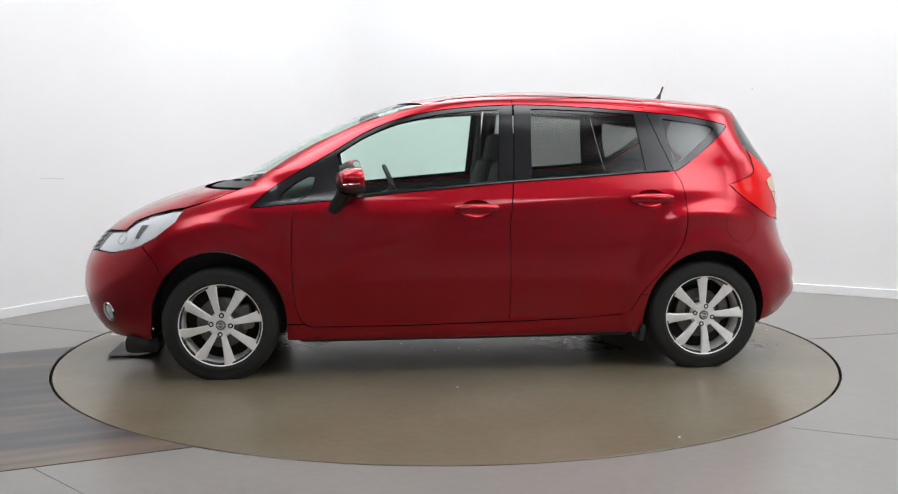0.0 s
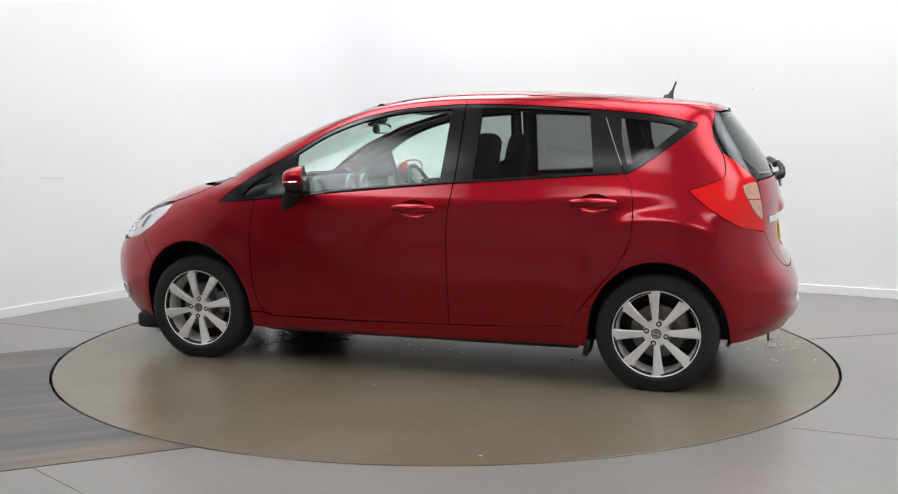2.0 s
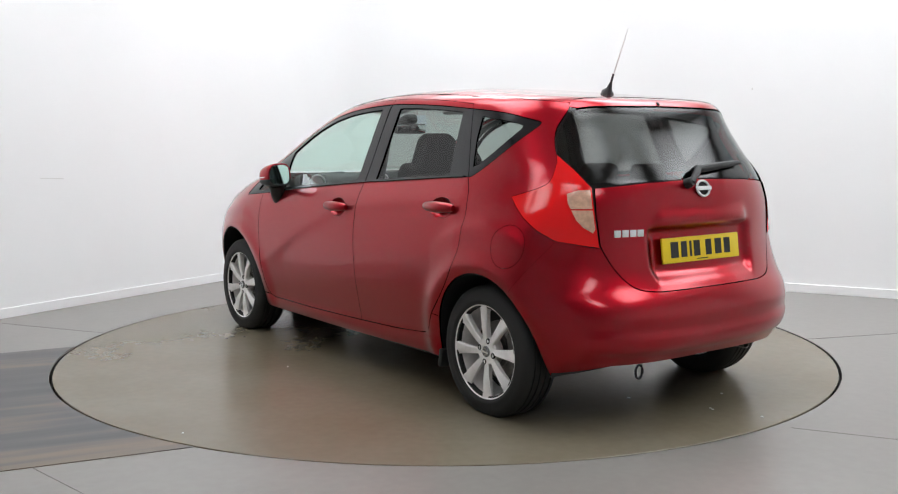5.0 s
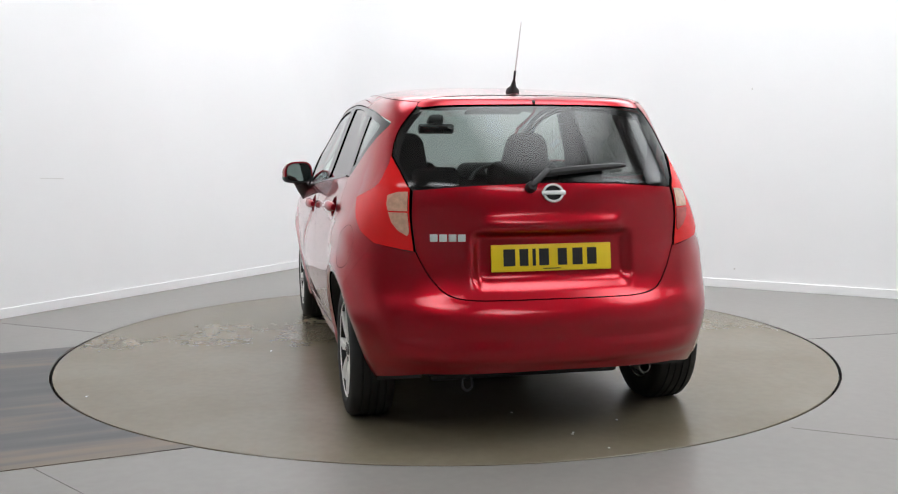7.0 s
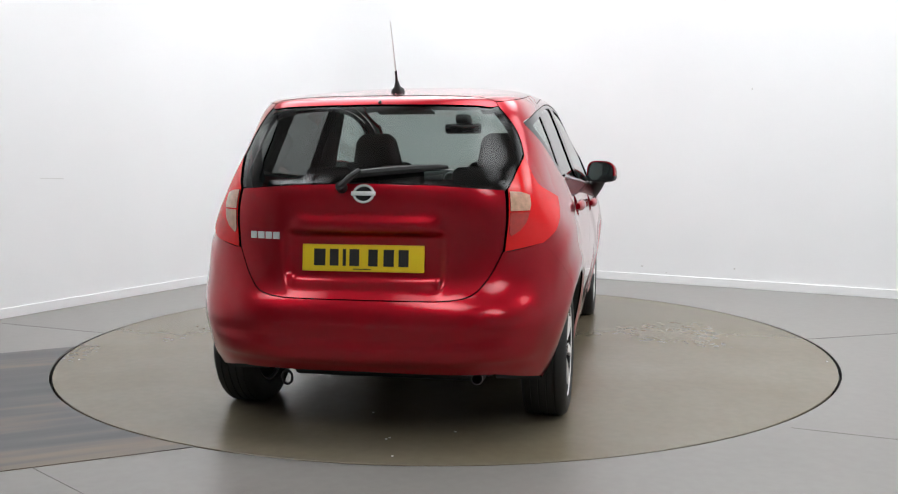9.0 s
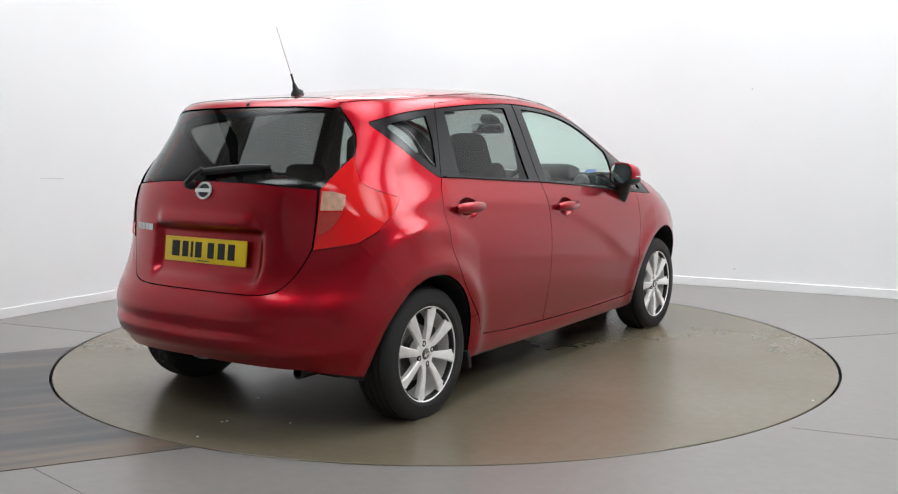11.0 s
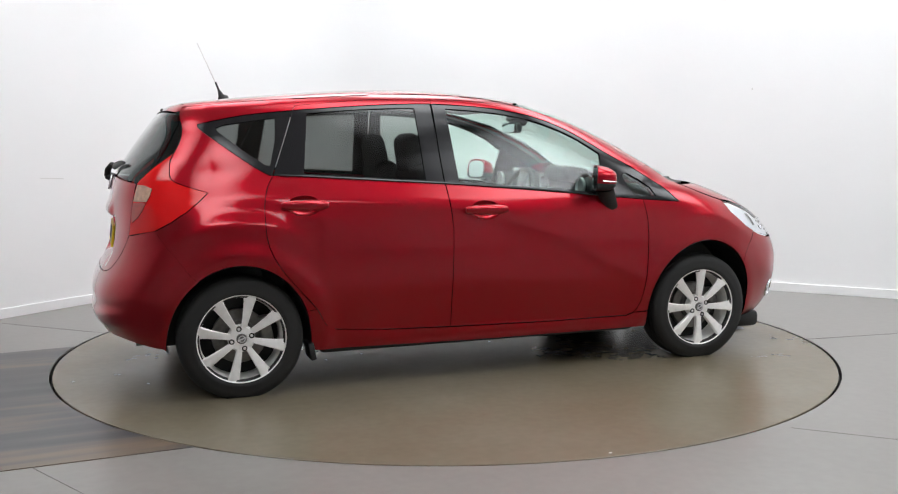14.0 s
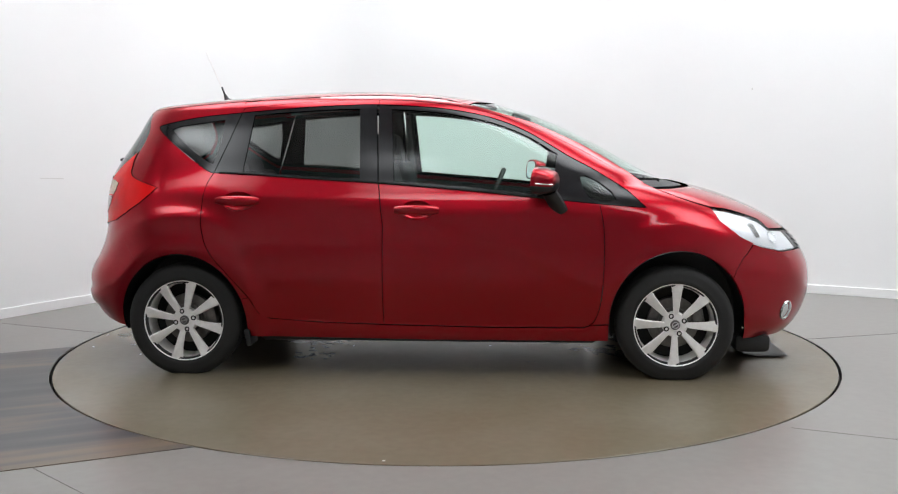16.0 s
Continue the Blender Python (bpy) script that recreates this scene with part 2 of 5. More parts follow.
def skin_panel(name, kind, outline, material, parent, gap=0.002, depth=0.014, off=0.0, step=0.03, holes=(), sides="L",
               label="", zstep=None, press=None):
    """A panel of the skin inside an outline, with a folded rim. sides: L, R or B (both halves in one mesh)."""
    zstep = zstep or step
    pts = [q_of(kind, p) for p in outline]
    pts, mid = dense(pts, [p[0] == "c" for p in outline], step * 0.6)
    pts = shrink(pts, gap)
    for i, m in enumerate(mid):
        if m:
            pts[i] = (pts[i][0], 0.0) if kind == "top" else q_of(kind, ("c", pts[i][1]))
    loops = [pts]
    for h in holes:
        hp, _ = dense([q_of(kind, p) for p in h], [False] * len(h), step * 0.5)
        loops.append(hp)
    arr = np.array(pts)
    lo, hi = arr.min(0), arr.max(0)
    gx, gz = np.meshgrid(np.arange(lo[0], hi[0], step), np.arange(lo[1], hi[1], zstep))
    gx[::2] += step / 2
    grid = np.stack([gx.ravel(), gz.ravel()], 1)
    grid = grid[inside(grid, pts)]
    for h in loops[1:]:
        grid = grid[~inside(grid, h)]
    edge = np.concatenate([np.array(l) for l in loops])
    if len(grid):
        dist = np.min(np.hypot((grid[:, None, 0] - edge[None, :, 0]), (grid[:, None, 1] - edge[None, :, 1]) * step / zstep), axis=1)
        grid = grid[dist > step * 0.42]
    verts = [Vector(p) for p in edge] + [Vector(p) for p in grid]
    edges, k = [], 0
    for l in loops:
        edges += [(k + i, k + (i + 1) % len(l)) for i in range(len(l))]
        k += len(l)
    v2, _, f2, ov, _, _ = delaunay_2d_cdt(verts, edges, [list(range(len(pts)))], 1, 1e-7)
    flat = np.array([tuple(v) for v in v2])
    tri = np.array([f for f in f2 if len(f) == 3])
    cen = flat[tri].mean(1)
    for h in loops[1:]:
        keep = ~inside(cen, h)
        tri, cen = tri[keep], cen[keep]
    p3 = PLACE[kind](flat[:, 0].copy(), flat[:, 1].copy())
    mid_v = np.zeros(len(p3), bool)
    n3 = skin_normal(p3)
    if press is not None:
        p3 = p3 + n3 * press(p3)[:, None]
        t0 = np.cross(p3[tri[:, 1]] - p3[tri[:, 0]], p3[tri[:, 2]] - p3[tri[:, 0]])
        t0 *= np.sign((t0 * n3[tri[:, 0]]).sum(1))[:, None]
        acc = np.zeros_like(p3)
        for j in range(3):
            np.add.at(acc, tri[:, j], t0)
        n3 = acc / (np.linalg.norm(acc, axis=1, keepdims=True) + 1e-12)
    p3 = p3 + n3 * off
    where = {}
    for i, src in enumerate(ov):
        for s in src:
            where[s] = i
    for i, m in enumerate(mid):
        if m:
            mid_v[where.get(i, 0)] = True
    p3[mid_v, 1] = 0
    rim, rn, quads = [], [], []
    base = len(p3)
    k = 0
    for l in loops:
        ids = [where.get(k + i) for i in range(len(l))]
        k += len(l)
        for i in range(len(ids)):
            a, b = ids[i], ids[(i + 1) % len(ids)]
            if a is None or b is None or a == b or (mid_v[a] and mid_v[b]) or not depth:
                continue
            out = np.cross(p3[b] - p3[a], n3[a])
            out /= np.linalg.norm(out) + 1e-9
            j = base + len(rim)
            rim += [p3[a], p3[b], p3[b] - n3[b] * depth, p3[a] - n3[a] * depth]
            rn += [out] * 4
            quads.append((j, j + 1, j + 2, j + 3))
    P = np.concatenate([p3, np.array(rim).reshape(-1, 3)])
    N = np.concatenate([n3, np.array(rn).reshape(-1, 3)])
    # turn the triangles outwards
    fn = np.cross(P[tri[:, 1]] - P[tri[:, 0]], P[tri[:, 2]] - P[tri[:, 0]])
    bad = (fn * N[tri[:, 0]]).sum(1) < 0
    tri[bad] = tri[bad][:, ::-1]
    F = [tuple(int(i) for i in t) for t in tri] + quads
    flip = P * (1, -1, 1), N * (1, -1, 1), [f[::-1] for f in F]
    if sides == "R":
        P, N, F = flip
    elif sides == "B":
        n = len(P)
        P, N, F = np.concatenate([P, flip[0]]), np.concatenate([N, flip[1]]), F + [tuple(i + n for i in f) for f in flip[2]]
    me = bpy.data.meshes.new(name)
    me.from_pydata(P.tolist(), [], F)
    me.polygons.foreach_set("use_smooth", [True] * len(me.polygons))
    me.normals_split_custom_set_from_vertices([tuple(n) for n in N])
    me.materials.append(material)
    ob = new(name, me)
    ob.parent = parent
    return tagged(ob, label)


def part(name, bm, material, parent, label="", smooth=40):
    me = bpy.data.meshes.new(name)
    bmesh.ops.recalc_face_normals(bm, faces=bm.faces)
    bm.to_mesh(me)
    bm.free()
    for mm in material if isinstance(material, (list, tuple)) else [material]:
        me.materials.append(mm)
    if smooth:
        me.polygons.foreach_set("use_smooth", [True] * len(me.polygons))
        me.set_sharp_from_angle(angle=radians(smooth))
    ob = new(name, me)
    ob.parent = parent
    return tagged(ob, label)


def box(bm, size, m=None, bevel=0.0, seg=2):
    g = bmesh.ops.create_cube(bm, size=1)["verts"]
    bmesh.ops.scale(bm, vec=size, verts=g)
    if bevel:
        es = list({e for v in g for e in v.link_edges})
        r = bmesh.ops.bevel(bm, geom=es, offset=bevel, segments=seg, affect="EDGES", profile=0.5)
        g = list({v for f in r["faces"] for v in f.verts} | {v for v in g if v.is_valid})
    if m is not None:
        bmesh.ops.transform(bm, matrix=m, verts=g)
    return g


def spin(bm, profile, n, m=None, close=False):
    """A body of revolution about the y axis from (radius, y) pairs."""
    rings = []
    for k in range(n):
        a = 2 * math.pi * k / n
        rings.append([bm.verts.new((r * math.cos(a), y, r * math.sin(a))) for r, y in profile])
    for k in range(n):
        a, b = rings[k], rings[(k + 1) % n]
        for i in range(len(profile) - (0 if close else 1)):
            j = (i + 1) % len(profile)
            bm.faces.new((a[i], a[j], b[j], b[i]))
    vs = [v for r in rings for v in r]
    if m is not None:
        bmesh.ops.transform(bm, matrix=m, verts=vs)
    return vs


def tube(bm, pts, radius, n=8, m=None, squash=1.0):
    pts = [Vector(p) for p in pts]
    rings = []
    for i, p in enumerate(pts):
        d = (pts[min(i + 1, len(pts) - 1)] - pts[max(i - 1, 0)]).normalized()
        u = d.cross(Vector((0, 0, 1)) if abs(d.z) < 0.9 else Vector((1, 0, 0))).normalized()
        w = d.cross(u)
        r = radius[i] if isinstance(radius, (list, tuple)) else radius
        rings.append([bm.verts.new(p + (u * math.cos(2 * math.pi * k / n) + w * squash * math.sin(2 * math.pi * k / n)) * r) for k in range(n)])
    for a, b in zip(rings, rings[1:]):
        for k in range(n):
            bm.faces.new((a[k], a[(k + 1) % n], b[(k + 1) % n], b[k]))
    bm.faces.new(rings[0])
    bm.faces.new(rings[-1][::-1])
    vs = [v for r in rings for v in r]
    if m is not None:
        bmesh.ops.transform(bm, matrix=m, verts=vs)
    return vs


# ---- the studio ----
R_TABLE = 2.246
SCUFFS = ((4.13, 1.653, 0.007, 0.02), (4.03, 0.16, 0.014, 0.014), (3.23, 0.136, 0.02, 0.01), (3.45, 0.09, 0.014, 0.006))


def floor_mat(name, base, warm, rough=0.30):
    m = mat(name, base, rough=rough, vary=0.0, spec=0.5)
    nt = m.node_tree
    b = nt.nodes["Principled BSDF"]
    tc = nt.nodes.new("ShaderNodeTexCoord")
    big, fine = nt.nodes.new("ShaderNodeTexNoise"), nt.nodes.new("ShaderNodeTexNoise")
    mp = nt.nodes.new("ShaderNodeMapping")
    mp.inputs["Location"].default_value = (3.3, 1.7, 0.377)
    nt.links.new(tc.outputs["Object"], mp.inputs["Vector"])
    for n, s, d in ((big, 1.1, 4), (fine, 22, 1)):
        n.inputs["Scale"].default_value, n.inputs["Detail"].default_value = s, d
        nt.links.new(mp.outputs["Vector"], n.inputs["Vector"])
    r = nt.nodes.new("ShaderNodeValToRGB")
    r.color_ramp.elements[0].position, r.color_ramp.elements[1].position = 0.28, 0.72
    r.color_ramp.elements[0].color, r.color_ramp.elements[1].color = (*base, 1), (*warm, 1)
    nt.links.new(big.outputs["Fac"], r.inputs["Fac"])
    sp = nt.nodes.new("ShaderNodeMapRange")
    sp.inputs["From Min"].default_value, sp.inputs["From Max"].default_value = 0.3, 0.7
    sp.inputs["To Min"].default_value, sp.inputs["To Max"].default_value = 0.965, 1.03
    nt.links.new(fine.outputs["Fac"], sp.inputs["Value"])
    mul = nt.nodes.new("ShaderNodeMix")
    mul.data_type, mul.blend_type = "RGBA", "MULTIPLY"
    mul.inputs[0].default_value = 1
    nt.links.new(r.outputs["Color"], mul.inputs[6])
    nt.links.new(sp.outputs["Result"], mul.inputs[7])
    nt.links.new(mul.outputs[2], b.inputs["Base Color"])
    rr = nt.nodes.new("ShaderNodeMapRange")
    rr.inputs["To Min"].default_value, rr.inputs["To Max"].default_value = rough * 0.95, rough * 1.08
    nt.links.new(big.outputs["Fac"], rr.inputs["Value"])
    nt.links.new(rr.outputs["Result"], b.inputs["Roughness"])
    return m


FLOOR = floor_mat("grey_vinyl_floor", (0.222, 0.211, 0.195), (0.245, 0.234, 0.218))
TABLE = floor_mat("worn_turntable_vinyl", (0.148, 0.122, 0.080), (0.188, 0.163, 0.120), rough=0.26)
WALL = mat("white_wall_paint", (0.84, 0.84, 0.84), rough=0.85, vary=0.012, scale=1.5, bump=0.1, bump_scale=40)
BASEBOARD = mat("white_skirting", (0.86, 0.86, 0.86), rough=0.4)
CEIL = mat("white_ceiling_paint", (0.82, 0.82, 0.82), rough=0.9, vary=0.02, scale=2)
BOUNCE_WALL = mat("white_bounce_wall", (0.80, 0.80, 0.80), rough=0.8, vary=0.05, scale=2)
DIFFUSER = mat("light_diffuser", (0.94, 0.97, 1.0), rough=0.6, emit=CEILING_GLOW)


def soften(m):
    """Diffusers glow most in their middle."""
    nt = m.node_tree
    tc, sep = nt.nodes.new("ShaderNodeTexCoord"), nt.nodes.new("ShaderNodeSeparateXYZ")
    nt.links.new(tc.outputs["Generated"], sep.inputs[0])
    falls = []
    for axis in ("X", "Y"):
        a, b, c = (nt.nodes.new("ShaderNodeMath") for _ in range(3))
        a.operation, b.operation, c.operation = "MULTIPLY_ADD", "MULTIPLY", "SUBTRACT"
        a.inputs[1].default_value, a.inputs[2].default_value = 2, -1
        nt.links.new(sep.outputs[axis], a.inputs[0])
        nt.links.new(a.outputs[0], b.inputs[0])
        nt.links.new(a.outputs[0], b.inputs[1])
        c.inputs[0].default_value = 1.02
        nt.links.new(b.outputs[0], c.inputs[1])
        falls.append(c)
    mul, amp = nt.nodes.new("ShaderNodeMath"), nt.nodes.new("ShaderNodeMath")
    mul.operation = amp.operation = "MULTIPLY"
    nt.links.new(falls[0].outputs[0], mul.inputs[0])
    nt.links.new(falls[1].outputs[0], mul.inputs[1])
    nt.links.new(mul.outputs[0], amp.inputs[0])
    amp.inputs[1].default_value = CEILING_GLOW
    nt.links.new(amp.outputs[0], nt.nodes["Principled BSDF"].inputs["Emission Strength"])


soften(DIFFUSER)
ROOM = pose(-1.103, 4.175, 0, 0, 0, -28.76)   # the room's inner corner; x along one wall, -y along the other
ROOM_1 = pose(-1.103, 4.175, 0, 0, 0, -31.95)
LONG, WIDE, HIGH = 13.0, 11.5, 3.9


def structure(name, bm, material, label="", smooth=0):
    return tagged(part(name, bm, material, None, label, smooth), kind="structure")


def build_room():
    bm = bmesh.new()
    rings = []
    for r in (R_TABLE + 0.015, 2.7, 3.6, 6.0, 12.0, 22.0):
        rings.append([bm.verts.new((r * math.cos(2 * math.pi * k / 256), r * math.sin(2 * math.pi * k / 256), 0)) for k in range(256)])
    low = [bm.verts.new((v.co.x, v.co.y, -0.09)) for v in rings[0]]
    for a, b in zip([low] + rings, rings):
        for k in range(256):
            bm.faces.new((a[k], b[k], b[(k + 1) % 256], a[(k + 1) % 256]))
    bm.faces.new(low)
    structure("floor", bm, FLOOR, "grey speckled vinyl showroom floor with faint joints")
    bm = bmesh.new()
    spin(bm, [(R_TABLE - 0.2, -0.045), (R_TABLE + 0.013, -0.045), (R_TABLE + 0.0145, -0.004), (R_TABLE + 0.0149, -0.045)], 192, pose(0, 0, 0, 90, 0, 0))
    structure("turntable_pit", bm, GAP, "dark slot round the turntable")
    floor = scene.objects["floor"]
    JOINT = mat("floor_joint_dirt", (0.20, 0.19, 0.176), rough=0.7)
    for (x0, y0), (x1, y1) in (((-1.75, -2.108), (-0.9, -2.909)), ((1.50, -1.775), (3.0, -2.45)), ((-2.226, 0.377), (-3.05, 0.73)), ((2.25, 0.1), (4.2, 0.62))):
        a, d = Vector((x0, y0, 0)), Vector((x1 - x0, y1 - y0, 0))
        bm = bmesh.new()
        box(bm, (d.length, 0.003, 0.0012), Matrix.Translation(a + d / 2 + Vector((0, 0, 0.0008))) @ Matrix.Rotation(math.atan2(d.y, d.x), 4, "Z"))
        part("floor_joint", bm, JOINT, floor)
    # two white walls that meet in a rounded corner
    COVE = 0.5
    bm = bmesh.new()
    box(bm, (0.12, LONG - COVE, HIGH), ROOM_1 @ pose(-0.06, -COVE - (LONG - COVE) / 2, HIGH / 2))
    wall_1 = structure("wall_1", bm, WALL, "smooth white studio wall")
    bm = bmesh.new()
    box(bm, (0.002, 0.2, 0.006), ROOM_1 @ pose(0.001, -3.385, 0.972, -3, 0, 0))
    part("scuff_mark", bm, mat("faint_scratch", (0.68, 0.67, 0.66), rough=0.8), wall_1)
    bm = bmesh.new()
    box(bm, (WIDE - COVE, 0.12, HIGH), ROOM @ pose(COVE + (WIDE - COVE) / 2, 0.06, HIGH / 2))
    wall_2 = structure("wall_2", bm, WALL, "smooth white studio wall")
    SCUFF = mat("grey_scuff", (0.62, 0.6, 0.58), rough=0.8)
    for x, z, w, h in SCUFFS:
        bm = bmesh.new()
        box(bm, (w, 0.002, h), ROOM @ pose(x, -0.001, z))
        part("scuff_mark", bm, SCUFF, wall_2)
    for name, r0, r1, z0, z1, material in (("wall_corner", 0.0, 0.12, 0, HIGH, WALL), ("baseboard", -0.016, 0.0, 0, 0.071, BASEBOARD)):
        bm = bmesh.new()
        cols = []
        c0, c1, c2 = (ROOM_1 @ Vector((0, -COVE, 0))), ROOM @ Vector((0, 0, 0)), ROOM @ Vector((COVE, 0, 0))
        for k in range(17):
            t = k / 16
            at = c0 * (1 - t) ** 2 + c1 * 2 * t * (1 - t) + c2 * t * t
            d = ((c1 - c0) * (1 - t) + (c2 - c1) * t).normalized()
            w = Vector((-d.y, d.x, 0))
            cols.append([bm.verts.new(at + w * r + Vector((0, 0, z))) for r, z in ((r0, z0), (r0, z1), (r1, z1), (r1, z0))])
        for u, v in zip(cols, cols[1:]):
            for j in range(3):
                bm.faces.new((u[j], u[(j + 1) % 4], v[(j + 1) % 4], v[j]))
        structure(name, bm, material, "rounded white wall corner" if r1 > r0 + 0.05 else "white painted skirting board", 50)
    # Two unseen walls added behind the camera, white to bounce light onto the paint.
    bm = bmesh.new()
    box(bm, (0.12, LONG, HIGH), ROOM @ pose(WIDE + 0.06, -LONG / 2, HIGH / 2))
    structure("wall_3", bm, BOUNCE_WALL, "unseen plain wall added to close the studio and bounce light")
    bm = bmesh.new()
    box(bm, (WIDE, 0.12, HIGH), ROOM @ pose(WIDE / 2, -LONG - 0.06, HIGH / 2))
    structure("wall_4", bm, BOUNCE_WALL, "unseen plain wall added to close the studio and bounce light")
    bm = bmesh.new()
    box(bm, (WIDE + 0.24, LONG + 0.24, 0.1), ROOM @ pose(WIDE / 2, -LONG / 2, HIGH + 0.05))
    structure("ceiling", bm, CEIL, "white studio ceiling")
    bm = bmesh.new()
    box(bm, (0.016, LONG - COVE, 0.071), ROOM_1 @ pose(0.008, -COVE - (LONG - COVE) / 2, 0.0355), 0.003)
    structure("baseboard", bm, BASEBOARD, "white painted skirting board")
    bm = bmesh.new()
    box(bm, (WIDE - COVE, 0.016, 0.071), ROOM @ pose(COVE + (WIDE - COVE) / 2, -0.008, 0.0355), 0.003)
    structure("baseboard", bm, BASEBOARD, "white painted skirting board")


def ceiling_light(sx, sy, m, label):
    light = tagged(new("ceiling_light"), label, "light", "studio ceiling lights")
    light.matrix_world = m
    bm = bmesh.new()
    for w, d, x, y in ((sx, 0.03, 0, sy / 2 - 0.015), (sx, 0.03, 0, 0.015 - sy / 2), (0.03, sy - 0.06, sx / 2 - 0.015, 0), (0.03, sy - 0.06, 0.015 - sx / 2, 0)):
        box(bm, (w, d, 0.05), pose(x, y, -0.025))
    part("frame", bm, BASEBOARD, light)
    bm = bmesh.new()
    box(bm, (sx - 0.062, sy - 0.062, 0.02), pose(0, 0, -0.036))
    part("diffuser", bm, DIFFUSER, light, "glowing white diffuser")
    return light


def build_ceiling_lights():
    """Two rows of broad panels over the turntable and an added row of slim fill panels towards the camera."""
    broad = slim = None
    for i in range(3):
        for j in range(2):
            m = ROOM @ pose(1.62 + 3.1 * i, -1.4 - 2.7 * j, HIGH)
            if broad:
                copy_thing(broad, m)
            else:
                broad = ceiling_light(2.9, 2.4, m, "large white ceiling light panel, switched on")
        # Unseen fill panels, added to brighten the car's side towards the camera.
        m = ROOM @ pose(1.62 + 3.1 * i, -7.4, HIGH)
        if slim:
            copy_thing(slim, m)
        else:
            slim = ceiling_light(2.4, 1.3, m, "slim white fill light panel, added out of view")


def dark_floor_mat():
    m = mat("dark_plank_vinyl", (0.1, 0.1, 0.1), rough=0.33)
    nt = m.node_tree
    b = nt.nodes["Principled BSDF"]
    tc = nt.nodes.new("ShaderNodeTexCoord")
    mp = nt.nodes.new("ShaderNodeMapping")
    mp.vector_type = "TEXTURE"
    mp.inputs["Location"].default_value = (0, 0, 0.41)
    mp.inputs["Rotation"].default_value = (0, 0, radians(24))
    mp.inputs["Scale"].default_value = (1.6, 0.17, 1)
    nt.links.new(tc.outputs["Object"], mp.inputs["Vector"])
    n = nt.nodes.new("ShaderNodeTexNoise")
    n.inputs["Scale"].default_value, n.inputs["Detail"].default_value = 1.1, 5
    nt.links.new(mp.outputs["Vector"], n.inputs["Vector"])
    r = nt.nodes.new("ShaderNodeValToRGB")
    r.color_ramp.elements[0].position, r.color_ramp.elements[1].position = 0.36, 0.68
    r.color_ramp.elements[0].color, r.color_ramp.elements[1].color = (0.042, 0.043, 0.050, 1), (0.175, 0.128, 0.088, 1)
    e = r.color_ramp.elements.new(0.5)
    e.color = (0.070, 0.068, 0.072, 1)
    nt.links.new(n.outputs["Fac"], r.inputs["Fac"])
    nt.links.new(r.outputs["Color"], b.inputs["Base Color"])
    return m


def build_dark_floor():
    bm = bmesh.new()
    a0, a1 = math.atan2(-0.052, -2.258), math.atan2(-2.004, -1.028)
    arc = [((R_TABLE + 0.017) * math.cos(a0 + (a1 + 2 * math.pi - a0 if a1 < a0 - 7 else a1 - a0) * k / 48), (R_TABLE + 0.017) * math.sin(a0 + (a1 - a0) * k / 48)) for k in range(49)]
    far = [(-1.028 - 8 * 0.916, -2.004 - 8 * 0.40), (-2.258 - 8 * 0.898, -0.052 - 8 * 0.44)]
    poly = arc + far
    top = [bm.verts.new((x, y, 0.003)) for x, y in poly]
    f = bm.faces.new(top)
    r = bmesh.ops.extrude_face_region(bm, geom=[f])
    bmesh.ops.translate(bm, vec=(0, 0, -0.0028), verts=[v for v in r["geom"] if isinstance(v, bmesh.types.BMVert)])
    structure("floor_dark_strip", bm, dark_floor_mat(), "dark slate and brown plank-effect floor strip")


def build_turntable():
    table = tagged(new("turntable"), "round grey-brown turntable flush with the floor", "turntable")
    bm = bmesh.new()
    spin(bm, [(0.0005, 0.0), (0.6, 0.0), (1.2, 0.0), (1.8, 0.0), (R_TABLE - 0.02, 0.0), (R_TABLE - 0.003, 0.0), (R_TABLE, -0.003), (R_TABLE, -0.03), (0.0005, -0.03)], 256, pose(0, 0, 0, 90, 0, 0))
    part("disc", bm, TABLE, table)
    spots = [(0.09, 1.09), (-1.506, 0.069), (-1.723, -0.356), (-0.75, 2.02), (-0.04, -2.172),
             (-1.50, 0.07), (-1.88, -0.09), (-1.86, -0.10), (-2.09, -0.17), (-0.74, -0.14), (-0.51, -0.05), (0.26, 0.11), (0.13, 0.22), (-0.02, 0.17), (-0.13, 0.24), (0.32, 0.00)]
    sm = mat("pale_grit", (0.5, 0.48, 0.44), rough=0.8)
    for x, y in spots:
        bm = bmesh.new()
        bmesh.ops.create_icosphere(bm, subdivisions=1, radius=0.006, matrix=Matrix.Translation((x + OFF[0], y + OFF[1], 0.001)) @ Matrix.Diagonal((1.3, 1, 0.35, 1)))
        part("grit_speck", bm, sm, table)
    return table


OFF = (-0.047, -0.0335)
build_room()
build_ceiling_lights()
build_dark_floor()
turntable = build_turntable()

# ---- the car: x ahead, y to its left, from the middle between the axles ----
car = tagged(new("car"), "metallic red five-door hatchback with dark rear glass", "car")

